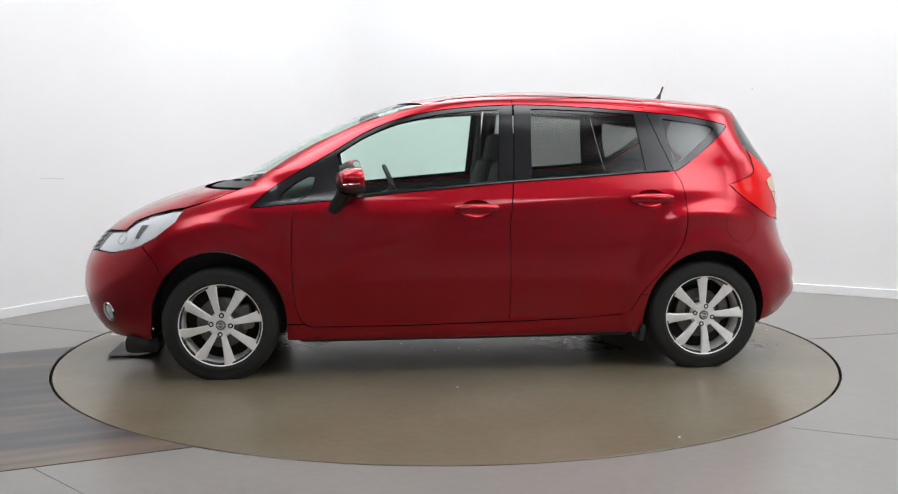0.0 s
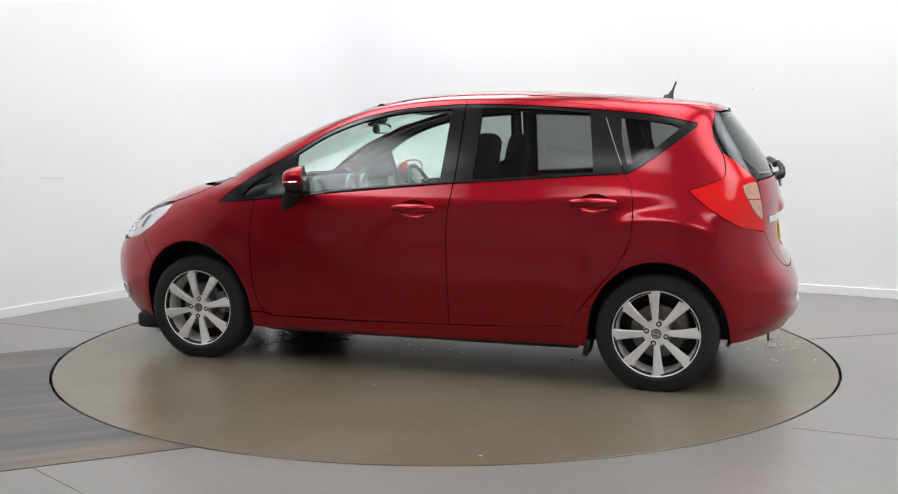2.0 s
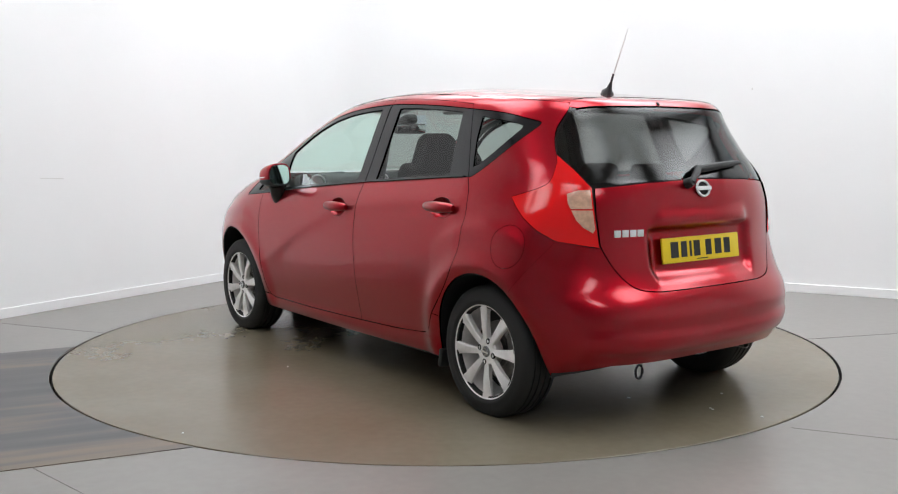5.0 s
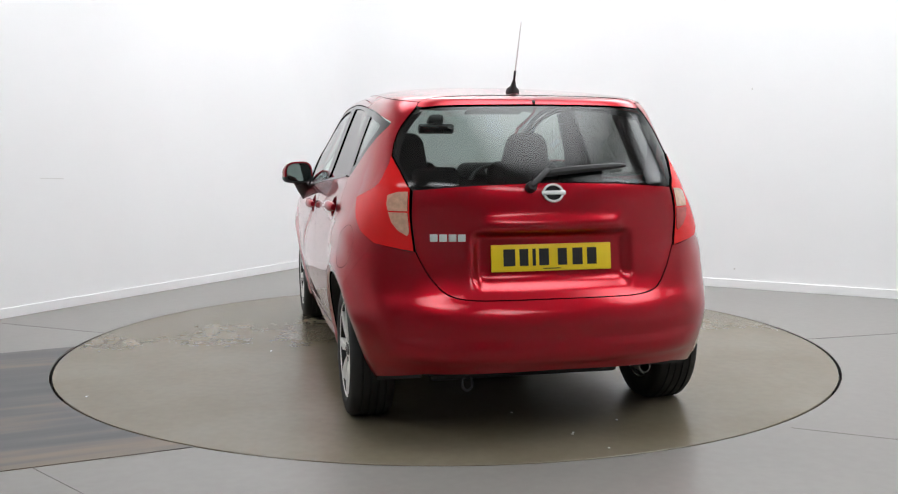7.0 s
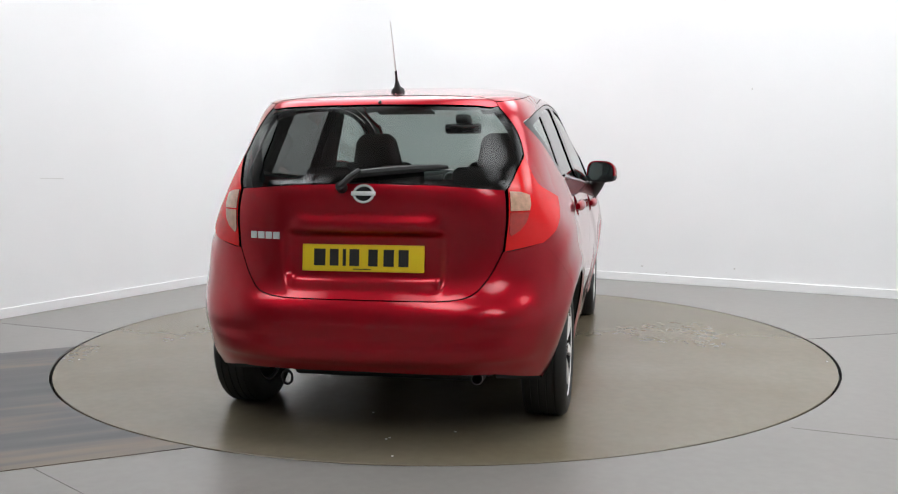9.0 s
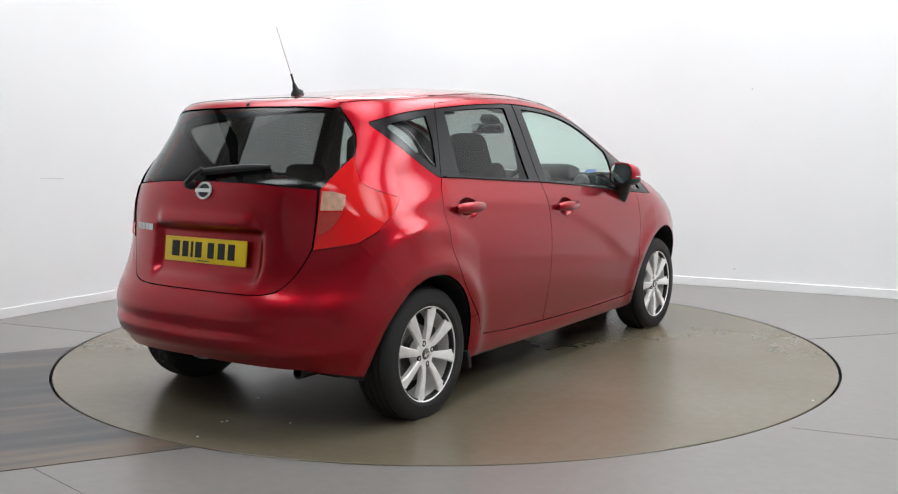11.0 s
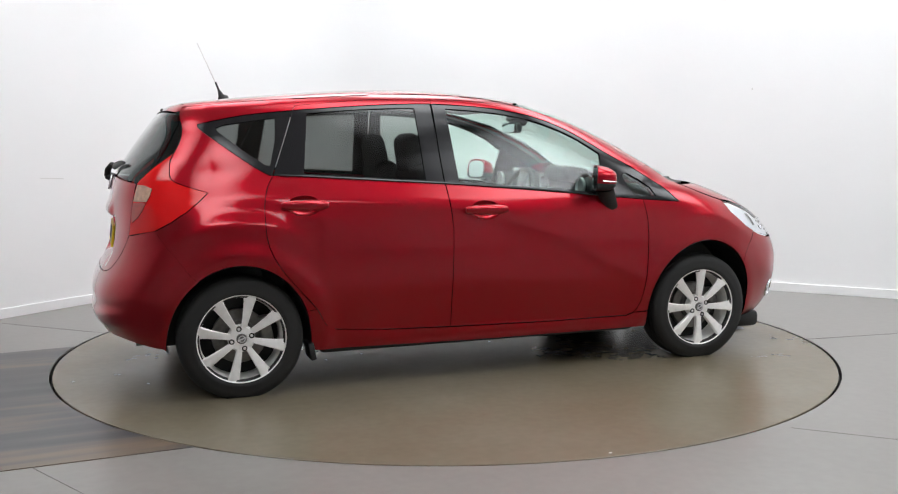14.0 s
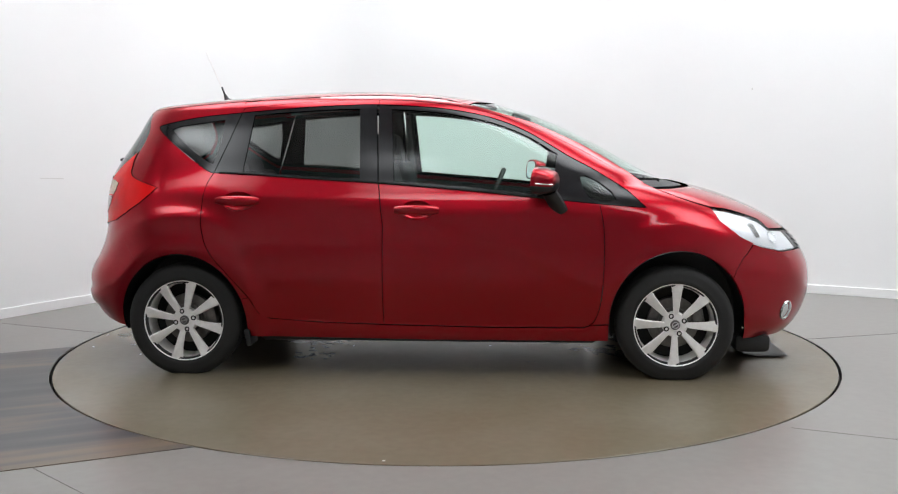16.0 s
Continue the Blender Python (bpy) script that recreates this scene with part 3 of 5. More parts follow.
BELT = [(1.138, 0.901), (0.897, 0.92), (0.714, 0.937), (0.355, 0.974), (0.051, 1.0), (-0.248, 1.024), (-0.57, 1.044), (-0.9, 1.066), (-1.126, 1.078)]
GTOP = [(1.138, 0.901), (1.039, 0.991), (0.892, 1.084), (0.743, 1.165), (0.531, 1.29), (0.346, 1.363), (0.16, 1.403), (-0.027, 1.424), (-0.262, 1.436), (-0.469, 1.432), (-0.724, 1.418), (-1.0, 1.396)]
RAIL = [(0.985, 1.10), (0.743, 1.23), (0.5, 1.337), (0.284, 1.402), (0.034, 1.446), (-0.262, 1.464), (-0.6, 1.455), (-0.985, 1.422)]
TOPL = [(0.22, 1.437), (0.034, 1.474), (-0.285, 1.49), (-0.6, 1.482), (-0.985, 1.458), (-1.25, 1.438), (-1.40, 1.425), (-1.515, 1.413)]
SHUT_B = [(-0.262, 1.464), (-0.262, 1.436), (-0.255, 1.2), (-0.245, 1.024), (-0.218, 0.80), (-0.222, 0.60), (-0.224, 0.42), (-0.221, 0.279)]
DOOR_FRONT_EDGE = [(0.826, 0.271), (0.875, 0.30), (0.909, 0.394), (0.924, 0.577), (0.922, 0.785), (0.9, 0.92)]
DOOR_REAR_EDGE = [(-1.126, 1.078), (-1.159, 1.016), (-1.177, 0.925), (-1.173, 0.772), (-1.125, 0.652), (-1.034, 0.535), (-0.935, 0.42), (-0.89, 0.34), (-0.83, 0.308), (-0.571, 0.289), (-0.221, 0.279)]


HATCH_LOW = [("r", y, z) for y, z in curve([(0.20, 0.597), (0.36, 0.600), (0.455, 0.622), (0.515, 0.685), (0.55, 0.75), (0.571, 0.80)], 4)]


def pick(line, x0, x1):
    """The stretch of a smooth line between two x, from x0 to x1."""
    c = [p for p in curve(line, 60) if min(x0, x1) - 1e-6 <= p[0] <= max(x0, x1) + 1e-6]
    return c if (c[0][0] - c[-1][0]) * (x0 - x1) > 0 else c[::-1]


def arch(cx, cz, r, rz, a0, a1, n=24):
    return [(cx + r * math.cos(radians(a0 + (a1 - a0) * k / n)), cz + rz * math.sin(radians(a0 + (a1 - a0) * k / n))) for k in range(n + 1)]


def ellipse(cx, cz, rx, rz, n=28, power=2.0):
    out = []
    for k in range(n):
        a = 2 * math.pi * k / n
        c, s = math.cos(a), math.sin(a)
        out.append((cx + rx * math.copysign(abs(c) ** (2 / power), c), cz + rz * math.copysign(abs(s) ** (2 / power), s)))
    return out


def dedupe(line):
    out = []
    for p in line:
        if not out or p[0] in ("c", "r", "f") or out[-1][0] in ("c", "r", "f") or math.dist(p, out[-1]) > 0.005:
            out.append(p)
    return out


ARCH_F, ARCH_R = (1.31, 0.303, 0.352, 0.378), (-1.305, 0.265, 0.348, 0.388)
HATCH_EDGE = [("r", y, z) for y, z in curve([(0.50, 1.41), (0.514, 1.388), (0.545, 1.35), (0.584, 1.295), (0.612, 1.24), (0.632, 1.185)], 4)]
LAMP_OUT = curve([(-1.597, 1.15), (-1.602, 1.11), (-1.603, 1.078), (-1.585, 1.052), (-1.52, 1.026), (-1.435, 1.0)], 3) + [(-1.48, 0.958), (-1.533, 0.914), (-1.61, 0.862), (-1.683, 0.82)]
LAMP_IN = [("r", 0.632, 1.185), ("r", 0.612, 1.12), ("r", 0.582, 1.045), ("r", 0.588, 0.92), ("r", 0.576, 0.79)]
SEAM_R = [(-1.683, 0.82), (-1.665, 0.79), (-1.60, 0.70), (-1.55, 0.63), (-1.503, 0.583)]
SEAM_F = [(1.70, 0.712), (1.64, 0.64), (1.605, 0.58), (1.587, 0.536)]
WIN_F = [(0.655, 0.955), (0.685, 1.175)] + pick([(0.685, 1.175), (0.531, 1.268), (0.346, 1.340), (0.16, 1.380), (-0.027, 1.402), (-0.19, 1.412)], 0.66, -0.19) + [(-0.165, 1.032)] + pick([(x, z + 0.016) for x, z in BELT], -0.15, 0.64)
WIN_Q = [(0.99, 0.938), (0.962, 0.985), (0.90, 1.03), (0.83, 1.065), (0.80, 1.06), (0.815, 1.0), (0.85, 0.95), (0.90, 0.937)]
WIN_R = [(-0.345, 1.045), (-0.36, 1.412)] + pick([(-0.36, 1.415), (-0.55, 1.41), (-0.75, 1.398), (-0.93, 1.383)], -0.38, -0.93) + [(-0.972, 1.085)] + pick([(x, z + 0.014) for x, z in BELT], -0.95, -0.36)
QUARTER = [(-1.126, 1.078), (-1.148, 1.082), (-1.22, 1.125), (-1.353, 1.222), (-1.44, 1.292), (-1.462, 1.318), (-1.44, 1.332), (-1.237, 1.372), (-1.0, 1.396), (-1.06, 1.24)]
WIN_T = [(-1.135, 1.125), (-1.16, 1.13), (-1.26, 1.20), (-1.375, 1.295), (-1.38, 1.31), (-1.34, 1.325), (-1.09, 1.36), (-1.10, 1.25)]
CAP = ellipse(-1.484, 0.788, 0.09, 0.094, 40)
GRIP_F, GRIP_R = ellipse(-0.04, 0.885, 0.085, 0.050, 36), ellipse(-0.985, 0.93, 0.085, 0.050, 36)


def recess(p):
    """The pressed field for the number plate, and the bar above it."""
    y, z = np.abs(p[:, 1]), p[:, 2]
    s = lambda v, w: 1 / (1 + np.exp(-v / w))
    field = s(0.335 - y - 0.25 * np.clip(0.70 - z, 0, 1), 0.008) * s(z - 0.655, 0.013) * s(0.862 - z, 0.004)
    bar = s(0.30 - y, 0.012) * s(z - 0.872, 0.005) * s(0.925 - z, 0.012)
    return -0.032 * field + 0.02 * bar


def bumper_fold(p):
    """A hollow across the tail and a lip along its lower edge."""
    y, z = np.abs(p[:, 1]), p[:, 2]
    edge = np.clip((0.74 - y) / 0.16, 0, 1) * (p[:, 0] < -1.6)
    d = z - 0.412 - 0.03 * (y / 0.7) ** 2
    lip = 0.012 / (1 + np.exp(d / 0.0045)) * np.exp(-np.clip(-d, 0, 9) / 0.16)
    return (lip - 0.005 * bell(d, 0.03, 0.05) - 0.012 / (1 + np.exp((z - 0.335 - 0.02 * (y / 0.7) ** 2) / 0.006))) * edge


def build_skin(S):
    flank = "R" if S < 0 else "L"
    k = dict(sides=flank)
    door = skin_panel("front_door", "side", dedupe(pick(BELT, 0.897, -0.245) + SHUT_B[3:] + [(0.358, 0.269)] + curve(DOOR_FRONT_EDGE)), PAINT, car, holes=[GRIP_F], step=0.022, **k)
    skin_panel("window_surround", "side", dedupe(pick(GTOP, 0.93, -0.262) + [(-0.262, 1.464)] + pick(RAIL, -0.262, 0.985)), PAINT, door, **k)
    frame_f = skin_panel("window_frame", "side", dedupe(curve(GTOP[:9]) + SHUT_B[2:4] + pick(BELT, -0.24, 1.138)), GLOSS_BLACK, door, holes=[WIN_F, WIN_Q], off=-0.002, **k)
    skin_panel("window_pane", "side", WIN_F, GLASS, door, off=-0.008, depth=0, gap=0, **k)
    skin_panel("quarter_light", "side", WIN_Q, GLASS, door, off=-0.008, depth=0, gap=0, **k)
    rear = skin_panel("rear_door", "side", dedupe(pick(BELT, -0.25, -1.126) + curve(DOOR_REAR_EDGE) + SHUT_B[::-1][:5]), PAINT, car, holes=[GRIP_R], step=0.022, **k)
    skin_panel("window_surround", "side", dedupe(pick(GTOP, -0.262, -1.0) + pick(RAIL, -0.985, -0.262)), PAINT, rear, **k)
    skin_panel("window_frame", "side", dedupe(pick(GTOP, -0.266, -1.0) + [(-1.06, 1.24)] + pick(BELT, -1.126, -0.248) + [(-0.257, 1.2)]), GLOSS_BLACK, rear, holes=[WIN_R], off=-0.002, **k)
    skin_panel("window_pane", "side", WIN_R, PRIVACY, rear, off=-0.008, depth=0, gap=0, **k)
    for d, g, cx, cz in ((door, GRIP_F, -0.04, 0.885), (rear, GRIP_R, -0.985, 0.93)):
        def cup(p, cx=cx, cz=cz):
            return -0.03 * np.clip(1 - ((p[:, 0] - cx) / 0.085) ** 2 - ((p[:, 2] - cz) / 0.050) ** 2, 0, 1) ** 0.4
        skin_panel("handle_cup", "side", g, PAINT, d, gap=0, depth=0, step=0.008, press=cup, **k)
        y = float(side_y(np.array(cx), np.array(cz)))
        bm = bmesh.new()
        n = 12
        pts = [(cx - 0.115 + 0.23 * i / n, 0.0, cz + 0.004) for i in range(n + 1)]
        rr = [0.011 + 0.010 * math.sin(math.pi * i / n) ** 0.5 for i in range(n + 1)]
        tube(bm, [(p[0], y + 0.014 + 0.012 * math.sin(math.pi * i / n), p[2]) for i, p in enumerate(pts)], rr, 12, squash=1.3)
        if S < 0:
            bmesh.ops.scale(bm, vec=(1, -1, 1), verts=bm.verts)
        part("door_handle", bm, PAINT, d)
    quarter = dedupe(curve([(-1.126, 1.078), (-1.148, 1.082), (-1.22, 1.125), (-1.353, 1.222), (-1.44, 1.292), (-1.462, 1.318), (-1.44, 1.332), (-1.237, 1.372), (-1.0, 1.396)], 4)
                     + [(-0.985, 1.422)] + pick(TOPL, -0.985, -1.6) + HATCH_EDGE + LAMP_OUT + SEAM_R[1:]
                     + arch(*ARCH_R, 124, 22)[1:] + [(-0.937, 0.42)] + curve(DOOR_REAR_EDGE[:7])[::-1])
    qp = skin_panel("quarter_panel", "rear", quarter, PAINT, car, holes=[CAP] if S > 0 else [], step=0.025, **k)
    if S > 0:
        skin_panel("fuel_flap", "rear", CAP, PAINT, qp, gap=0.002, step=0.02, **k)
    skin_panel("quarter_window", "side", curve(QUARTER[:9], 4) + [QUARTER[9]], GLOSS_BLACK, qp, holes=[WIN_T], off=-0.002, **k)
    skin_panel("window_pane", "side", WIN_T, PRIVACY, qp, off=-0.006, depth=0, gap=0, **k)
    skin_panel("roof_rail", "side", dedupe(curve(RAIL) + [(-1.02, 1.417)] + [(x, z + 0.007) for x, z in pick(TOPL, -1.02, 0.2)] + [(0.22, 1.437), (0.36, 1.400), (0.56, 1.342), (0.80, 1.235), (0.93, 1.165), (1.03, 1.10)]), PAINT, car, step=0.02, gap=0.001, off=-0.0012, **k)
    fender = dedupe([(0.9, 0.92), (1.02, 0.91), (1.138, 0.901)] + curve(GTOP[:3])[1:] + [(0.985, 1.10), (1.03, 1.10), (1.12, 1.035), (1.20, 0.99), (1.31, 0.948), (1.40, 0.918), (1.477, 0.895),
                    (1.521, 0.83), (1.625, 0.75), (1.70, 0.712)] + SEAM_F[1:] + arch(*ARCH_F, 38, 182)[1:] + [(0.958, 0.287), (0.87, 0.287)] + curve(DOOR_FRONT_EDGE)[5:])
    skin_panel("front_wing", "front", fender, PAINT, car, step=0.025, **k)
    skin_panel("sill", "side", [(0.957, 0.195), (0.957, 0.285), (0.868, 0.285), (0.826, 0.268), (0.358, 0.266), (-0.221, 0.276), (-0.571, 0.286), (-0.83, 0.305), (-0.888, 0.335), (-0.936, 0.4200), (-0.981, 0.4105), (-0.962, 0.32), (-0.957, 0.25), (-0.96, 0.205), (0.0, 0.195)], PAINT, car, gap=0.001, step=0.025, **k)
    lamp = skin_panel("tail_lamp", "rear", dedupe(LAMP_IN[:1] + LAMP_OUT + [("r", 0.60, 0.795)] + LAMP_IN[::-1][:4]), LAMP_RED, car, off=0.004, step=0.015, depth=0.03, **k)
    lens = [("r", 0.590, 1.035), ("r", 0.632, 1.032), ("r", 0.668, 1.018), ("r", 0.674, 0.98), ("r", 0.670, 0.956), ("r", 0.596, 0.956), ("r", 0.594, 1.0)]
    skin_panel("clear_lens", "rear", lens, LAMP_CLEAR, lamp, off=0.007, step=0.012, depth=0.004, gap=0, label="pale amber turn lens", **k)
    lens = [("r", 0.596, 0.950), ("r", 0.669, 0.950), ("r", 0.658, 0.91), ("r", 0.635, 0.878), ("r", 0.60, 0.855), ("r", 0.592, 0.87), ("r", 0.595, 0.92)]
    skin_panel("lower_lens", "rear", lens, LAMP_CLEAR if S > 0 else LAMP_DEEP, lamp, off=0.007, step=0.012, depth=0.004, gap=0,
               label="pale amber reversing lens" if S > 0 else "deep red fog lens", **k)
    hl = dedupe([(1.477, 0.893), (1.566, 0.880), (1.66, 0.853), (1.75, 0.82), ("f", 0.62, 0.776), ("f", 0.5, 0.762), ("f", 0.5, 0.668), (1.86, 0.668), (1.749, 0.694), (1.70, 0.712), (1.625, 0.75), (1.521, 0.83)])
    head = skin_panel("headlamp", "front", hl, LAMP_GLASS, car, off=0.003, step=0.02, depth=0.01, label="clear headlamp with silver reflector", **k)
    skin_panel("reflector", "front", hl, LAMP_SILVER, head, off=-0.012, step=0.02, depth=0.03, gap=0.001, **k)
    skin_panel("lamp_insert", "front", [(1.672, 0.815), (1.712, 0.812), (1.745, 0.742), (1.722, 0.742), (1.70, 0.785)], ALLOY_DARK, head, off=-0.008, depth=0, gap=0, step=0.012, label="grey insert within the lamp", **k)
    # cabin lining
    skin_panel("door_lining", "side", dedupe(pick(BELT, 1.1, -1.12) + [(-1.15, 0.95), (-1.1, 0.66), (-0.9, 0.33), (-0.2, 0.28), (0.85, 0.28), (0.95, 0.6)]), TRIM, car, off=-0.07, depth=0.0, step=0.05, **k)
    skin_panel("pillar_lining", "rear", dedupe([(-1.13, 1.08)] + QUARTER[1:9] + [(-1.03, 1.41)] + [(x, z - 0.02) for x, z in pick(TOPL, -1.05, -1.55)] + HATCH_EDGE + [("r", 0.56, 1.05), ("r", 0.56, 0.8), (-1.5, 0.66), (-1.2, 0.66)]), TRIM, car, off=-0.05, depth=0, step=0.05, **k)
    skin_panel("pillar_lining", "side", dedupe(curve(RAIL) + [(-1.02, 1.417)] + [(x, z - 0.004) for x, z in pick(TOPL, -1.02, 0.2)] + [(0.36, 1.392), (0.56, 1.334), (0.80, 1.227), (0.93, 1.157), (1.02, 1.09)]), LINER, car, off=-0.02, depth=0, step=0.03, **k)
    skin_panel("pillar_lining", "side", dedupe(pick(GTOP, 0.93, -0.262) + pick(GTOP, -0.266, -1.0) + pick(RAIL, -0.985, -0.262) + pick(RAIL, -0.266, 0.985)), TRIM, car, off=-0.018, depth=0, step=0.03, **k)
    # wheel wells
    for cx, cz, r, rz in (ARCH_F, ARCH_R):
        bm = bmesh.new()
        arc = [(cx + (r - 0.004) * math.cos(radians(a)), max(cz + (rz - 0.004) * math.sin(radians(a)), 0.225)) for a in range(-18, 199, 6)]
        inner = [bm.verts.new((x, S * 0.52, z)) for x, z in arc]
        outer = [bm.verts.new((x, S * (float(side_y(np.array(x), np.array(max(z, 0.2)))) - 0.006), z)) for x, z in arc]
        for i in range(len(arc) - 1):
            bm.faces.new((inner[i], inner[i + 1], outer[i + 1], outer[i]))
        bm.faces.new(inner)
        part("wheel_well", bm, BLACK, car)


for S in (1, -1):
    build_skin(S)

skin_panel("roof", "top", dedupe([("c", 0.335), ("c", -1.462), ("r", 0.25, 1.4435), ("r", 0.40, 1.4345), ("r", 0.47, 1.4255), ("r", 0.50, 1.41)] + pick(TOPL, -1.6, 0.22) + [("f", 0.35, 1.446)]), PAINT, car, sides="B", step=0.05, gap=0.001)
skin_panel("roof_lining", "top", dedupe([("c", 0.30), ("c", -1.42), ("r", 0.45, 1.43)] + pick(TOPL, -1.45, 0.2)), LINER, car, sides="B", step=0.06, off=-0.035, depth=0)
skin_panel("windscreen", "front", dedupe([("c", 1.03), ("c", 1.4505), ("f", 0.35, 1.4455), (0.22, 1.436), (0.36, 1.398), (0.56, 1.340), (0.80, 1.233), (0.93, 1.163), (1.03, 1.098), (1.10, 1.045), ("f", 0.3, 1.035)]), GLASS, car, sides="B", step=0.05, gap=0.001, depth=0)
bonnet = skin_panel("bonnet", "front", dedupe([("c", 0.762), ("c", 1.0), ("f", 0.35, 0.998), (1.20, 0.992), (1.31, 0.95), (1.40, 0.921), (1.477, 0.899), (1.566, 0.886), (1.66, 0.859), (1.75, 0.826), ("f", 0.62, 0.778), ("f", 0.3, 0.76)]), PAINT, car, sides="B", step=0.04, zstep=0.012)
skin_panel("cowl", "front", dedupe([("c", 1.003), ("c", 1.028), ("f", 0.3, 1.033), (1.10, 1.043), (1.18, 1.005), ("f", 0.35, 1.001)]), BLACK, car, sides="B", step=0.04, zstep=0.008, off=-0.006)
skin_panel("grille", "front", dedupe([("c", 0.64), ("c", 0.757), ("f", 0.3, 0.756), ("f", 0.495, 0.76), ("f", 0.495, 0.668), ("f", 0.3, 0.645)]), BLACK, car, sides="B", step=0.03, off=-0.01)
skin_panel("front_bumper", "front", dedupe([("c", 0.2), ("c", 0.632), ("f", 0.3, 0.638), ("f", 0.495, 0.662), (1.86, 0.662), (1.749, 0.689), (1.70, 0.708)] + SEAM_F[1:] + arch(*ARCH_F, 38, 0)[1:] + [(1.665, 0.2), ("f", 0.5, 0.2)]), PAINT, car, sides="B", step=0.03)
skin_panel("rear_bumper", "rear", dedupe([("c", 0.295), ("c", 0.593)] + [("r", y + 0.003, z - 0.004) for _, y, z in HATCH_LOW[:-2]] + [("r", 0.572, 0.789), ("r", 0.60, 0.79)] + SEAM_R + arch(*ARCH_R, 124, 184)[1:] + [(-1.66, 0.25), ("r", 0.55, 0.288)]), PAINT, car, sides="B", step=0.016, gap=-0.0014, press=bumper_fold)
hatch = skin_panel("hatch", "rear", dedupe([("c", 1.072), ("c", 0.597)] + HATCH_LOW + [("r", 0.582, 0.92), ("r", 0.572, 1.043), ("r", 0.3, 1.064)]), PAINT, car, sides="B", step=0.011, press=recess)
skin_panel("rear_window", "rear", dedupe([("c", 1.076), ("c", 1.398), ("r", 0.3, 1.3945), ("r", 0.43, 1.39), ("r", 0.487, 1.383)] + HATCH_EDGE[1:] + LAMP_IN[1:3] + [("r", 0.3, 1.068)]), REAR_GLASS, hatch, sides="B", step=0.04, depth=0, off=-0.003)
skin_panel("spoiler", "rear", dedupe([("c", 1.402), ("c", 1.4475), ("r", 0.25, 1.4445), ("r", 0.40, 1.4355), ("r", 0.475, 1.4262), ("r", 0.50, 1.41), ("r", 0.51, 1.392), ("r", 0.487, 1.387), ("r", 0.43, 1.394), ("r", 0.3, 1.3985)]), PAINT, hatch, sides="B", step=0.03, zstep=0.005, off=-0.0015)


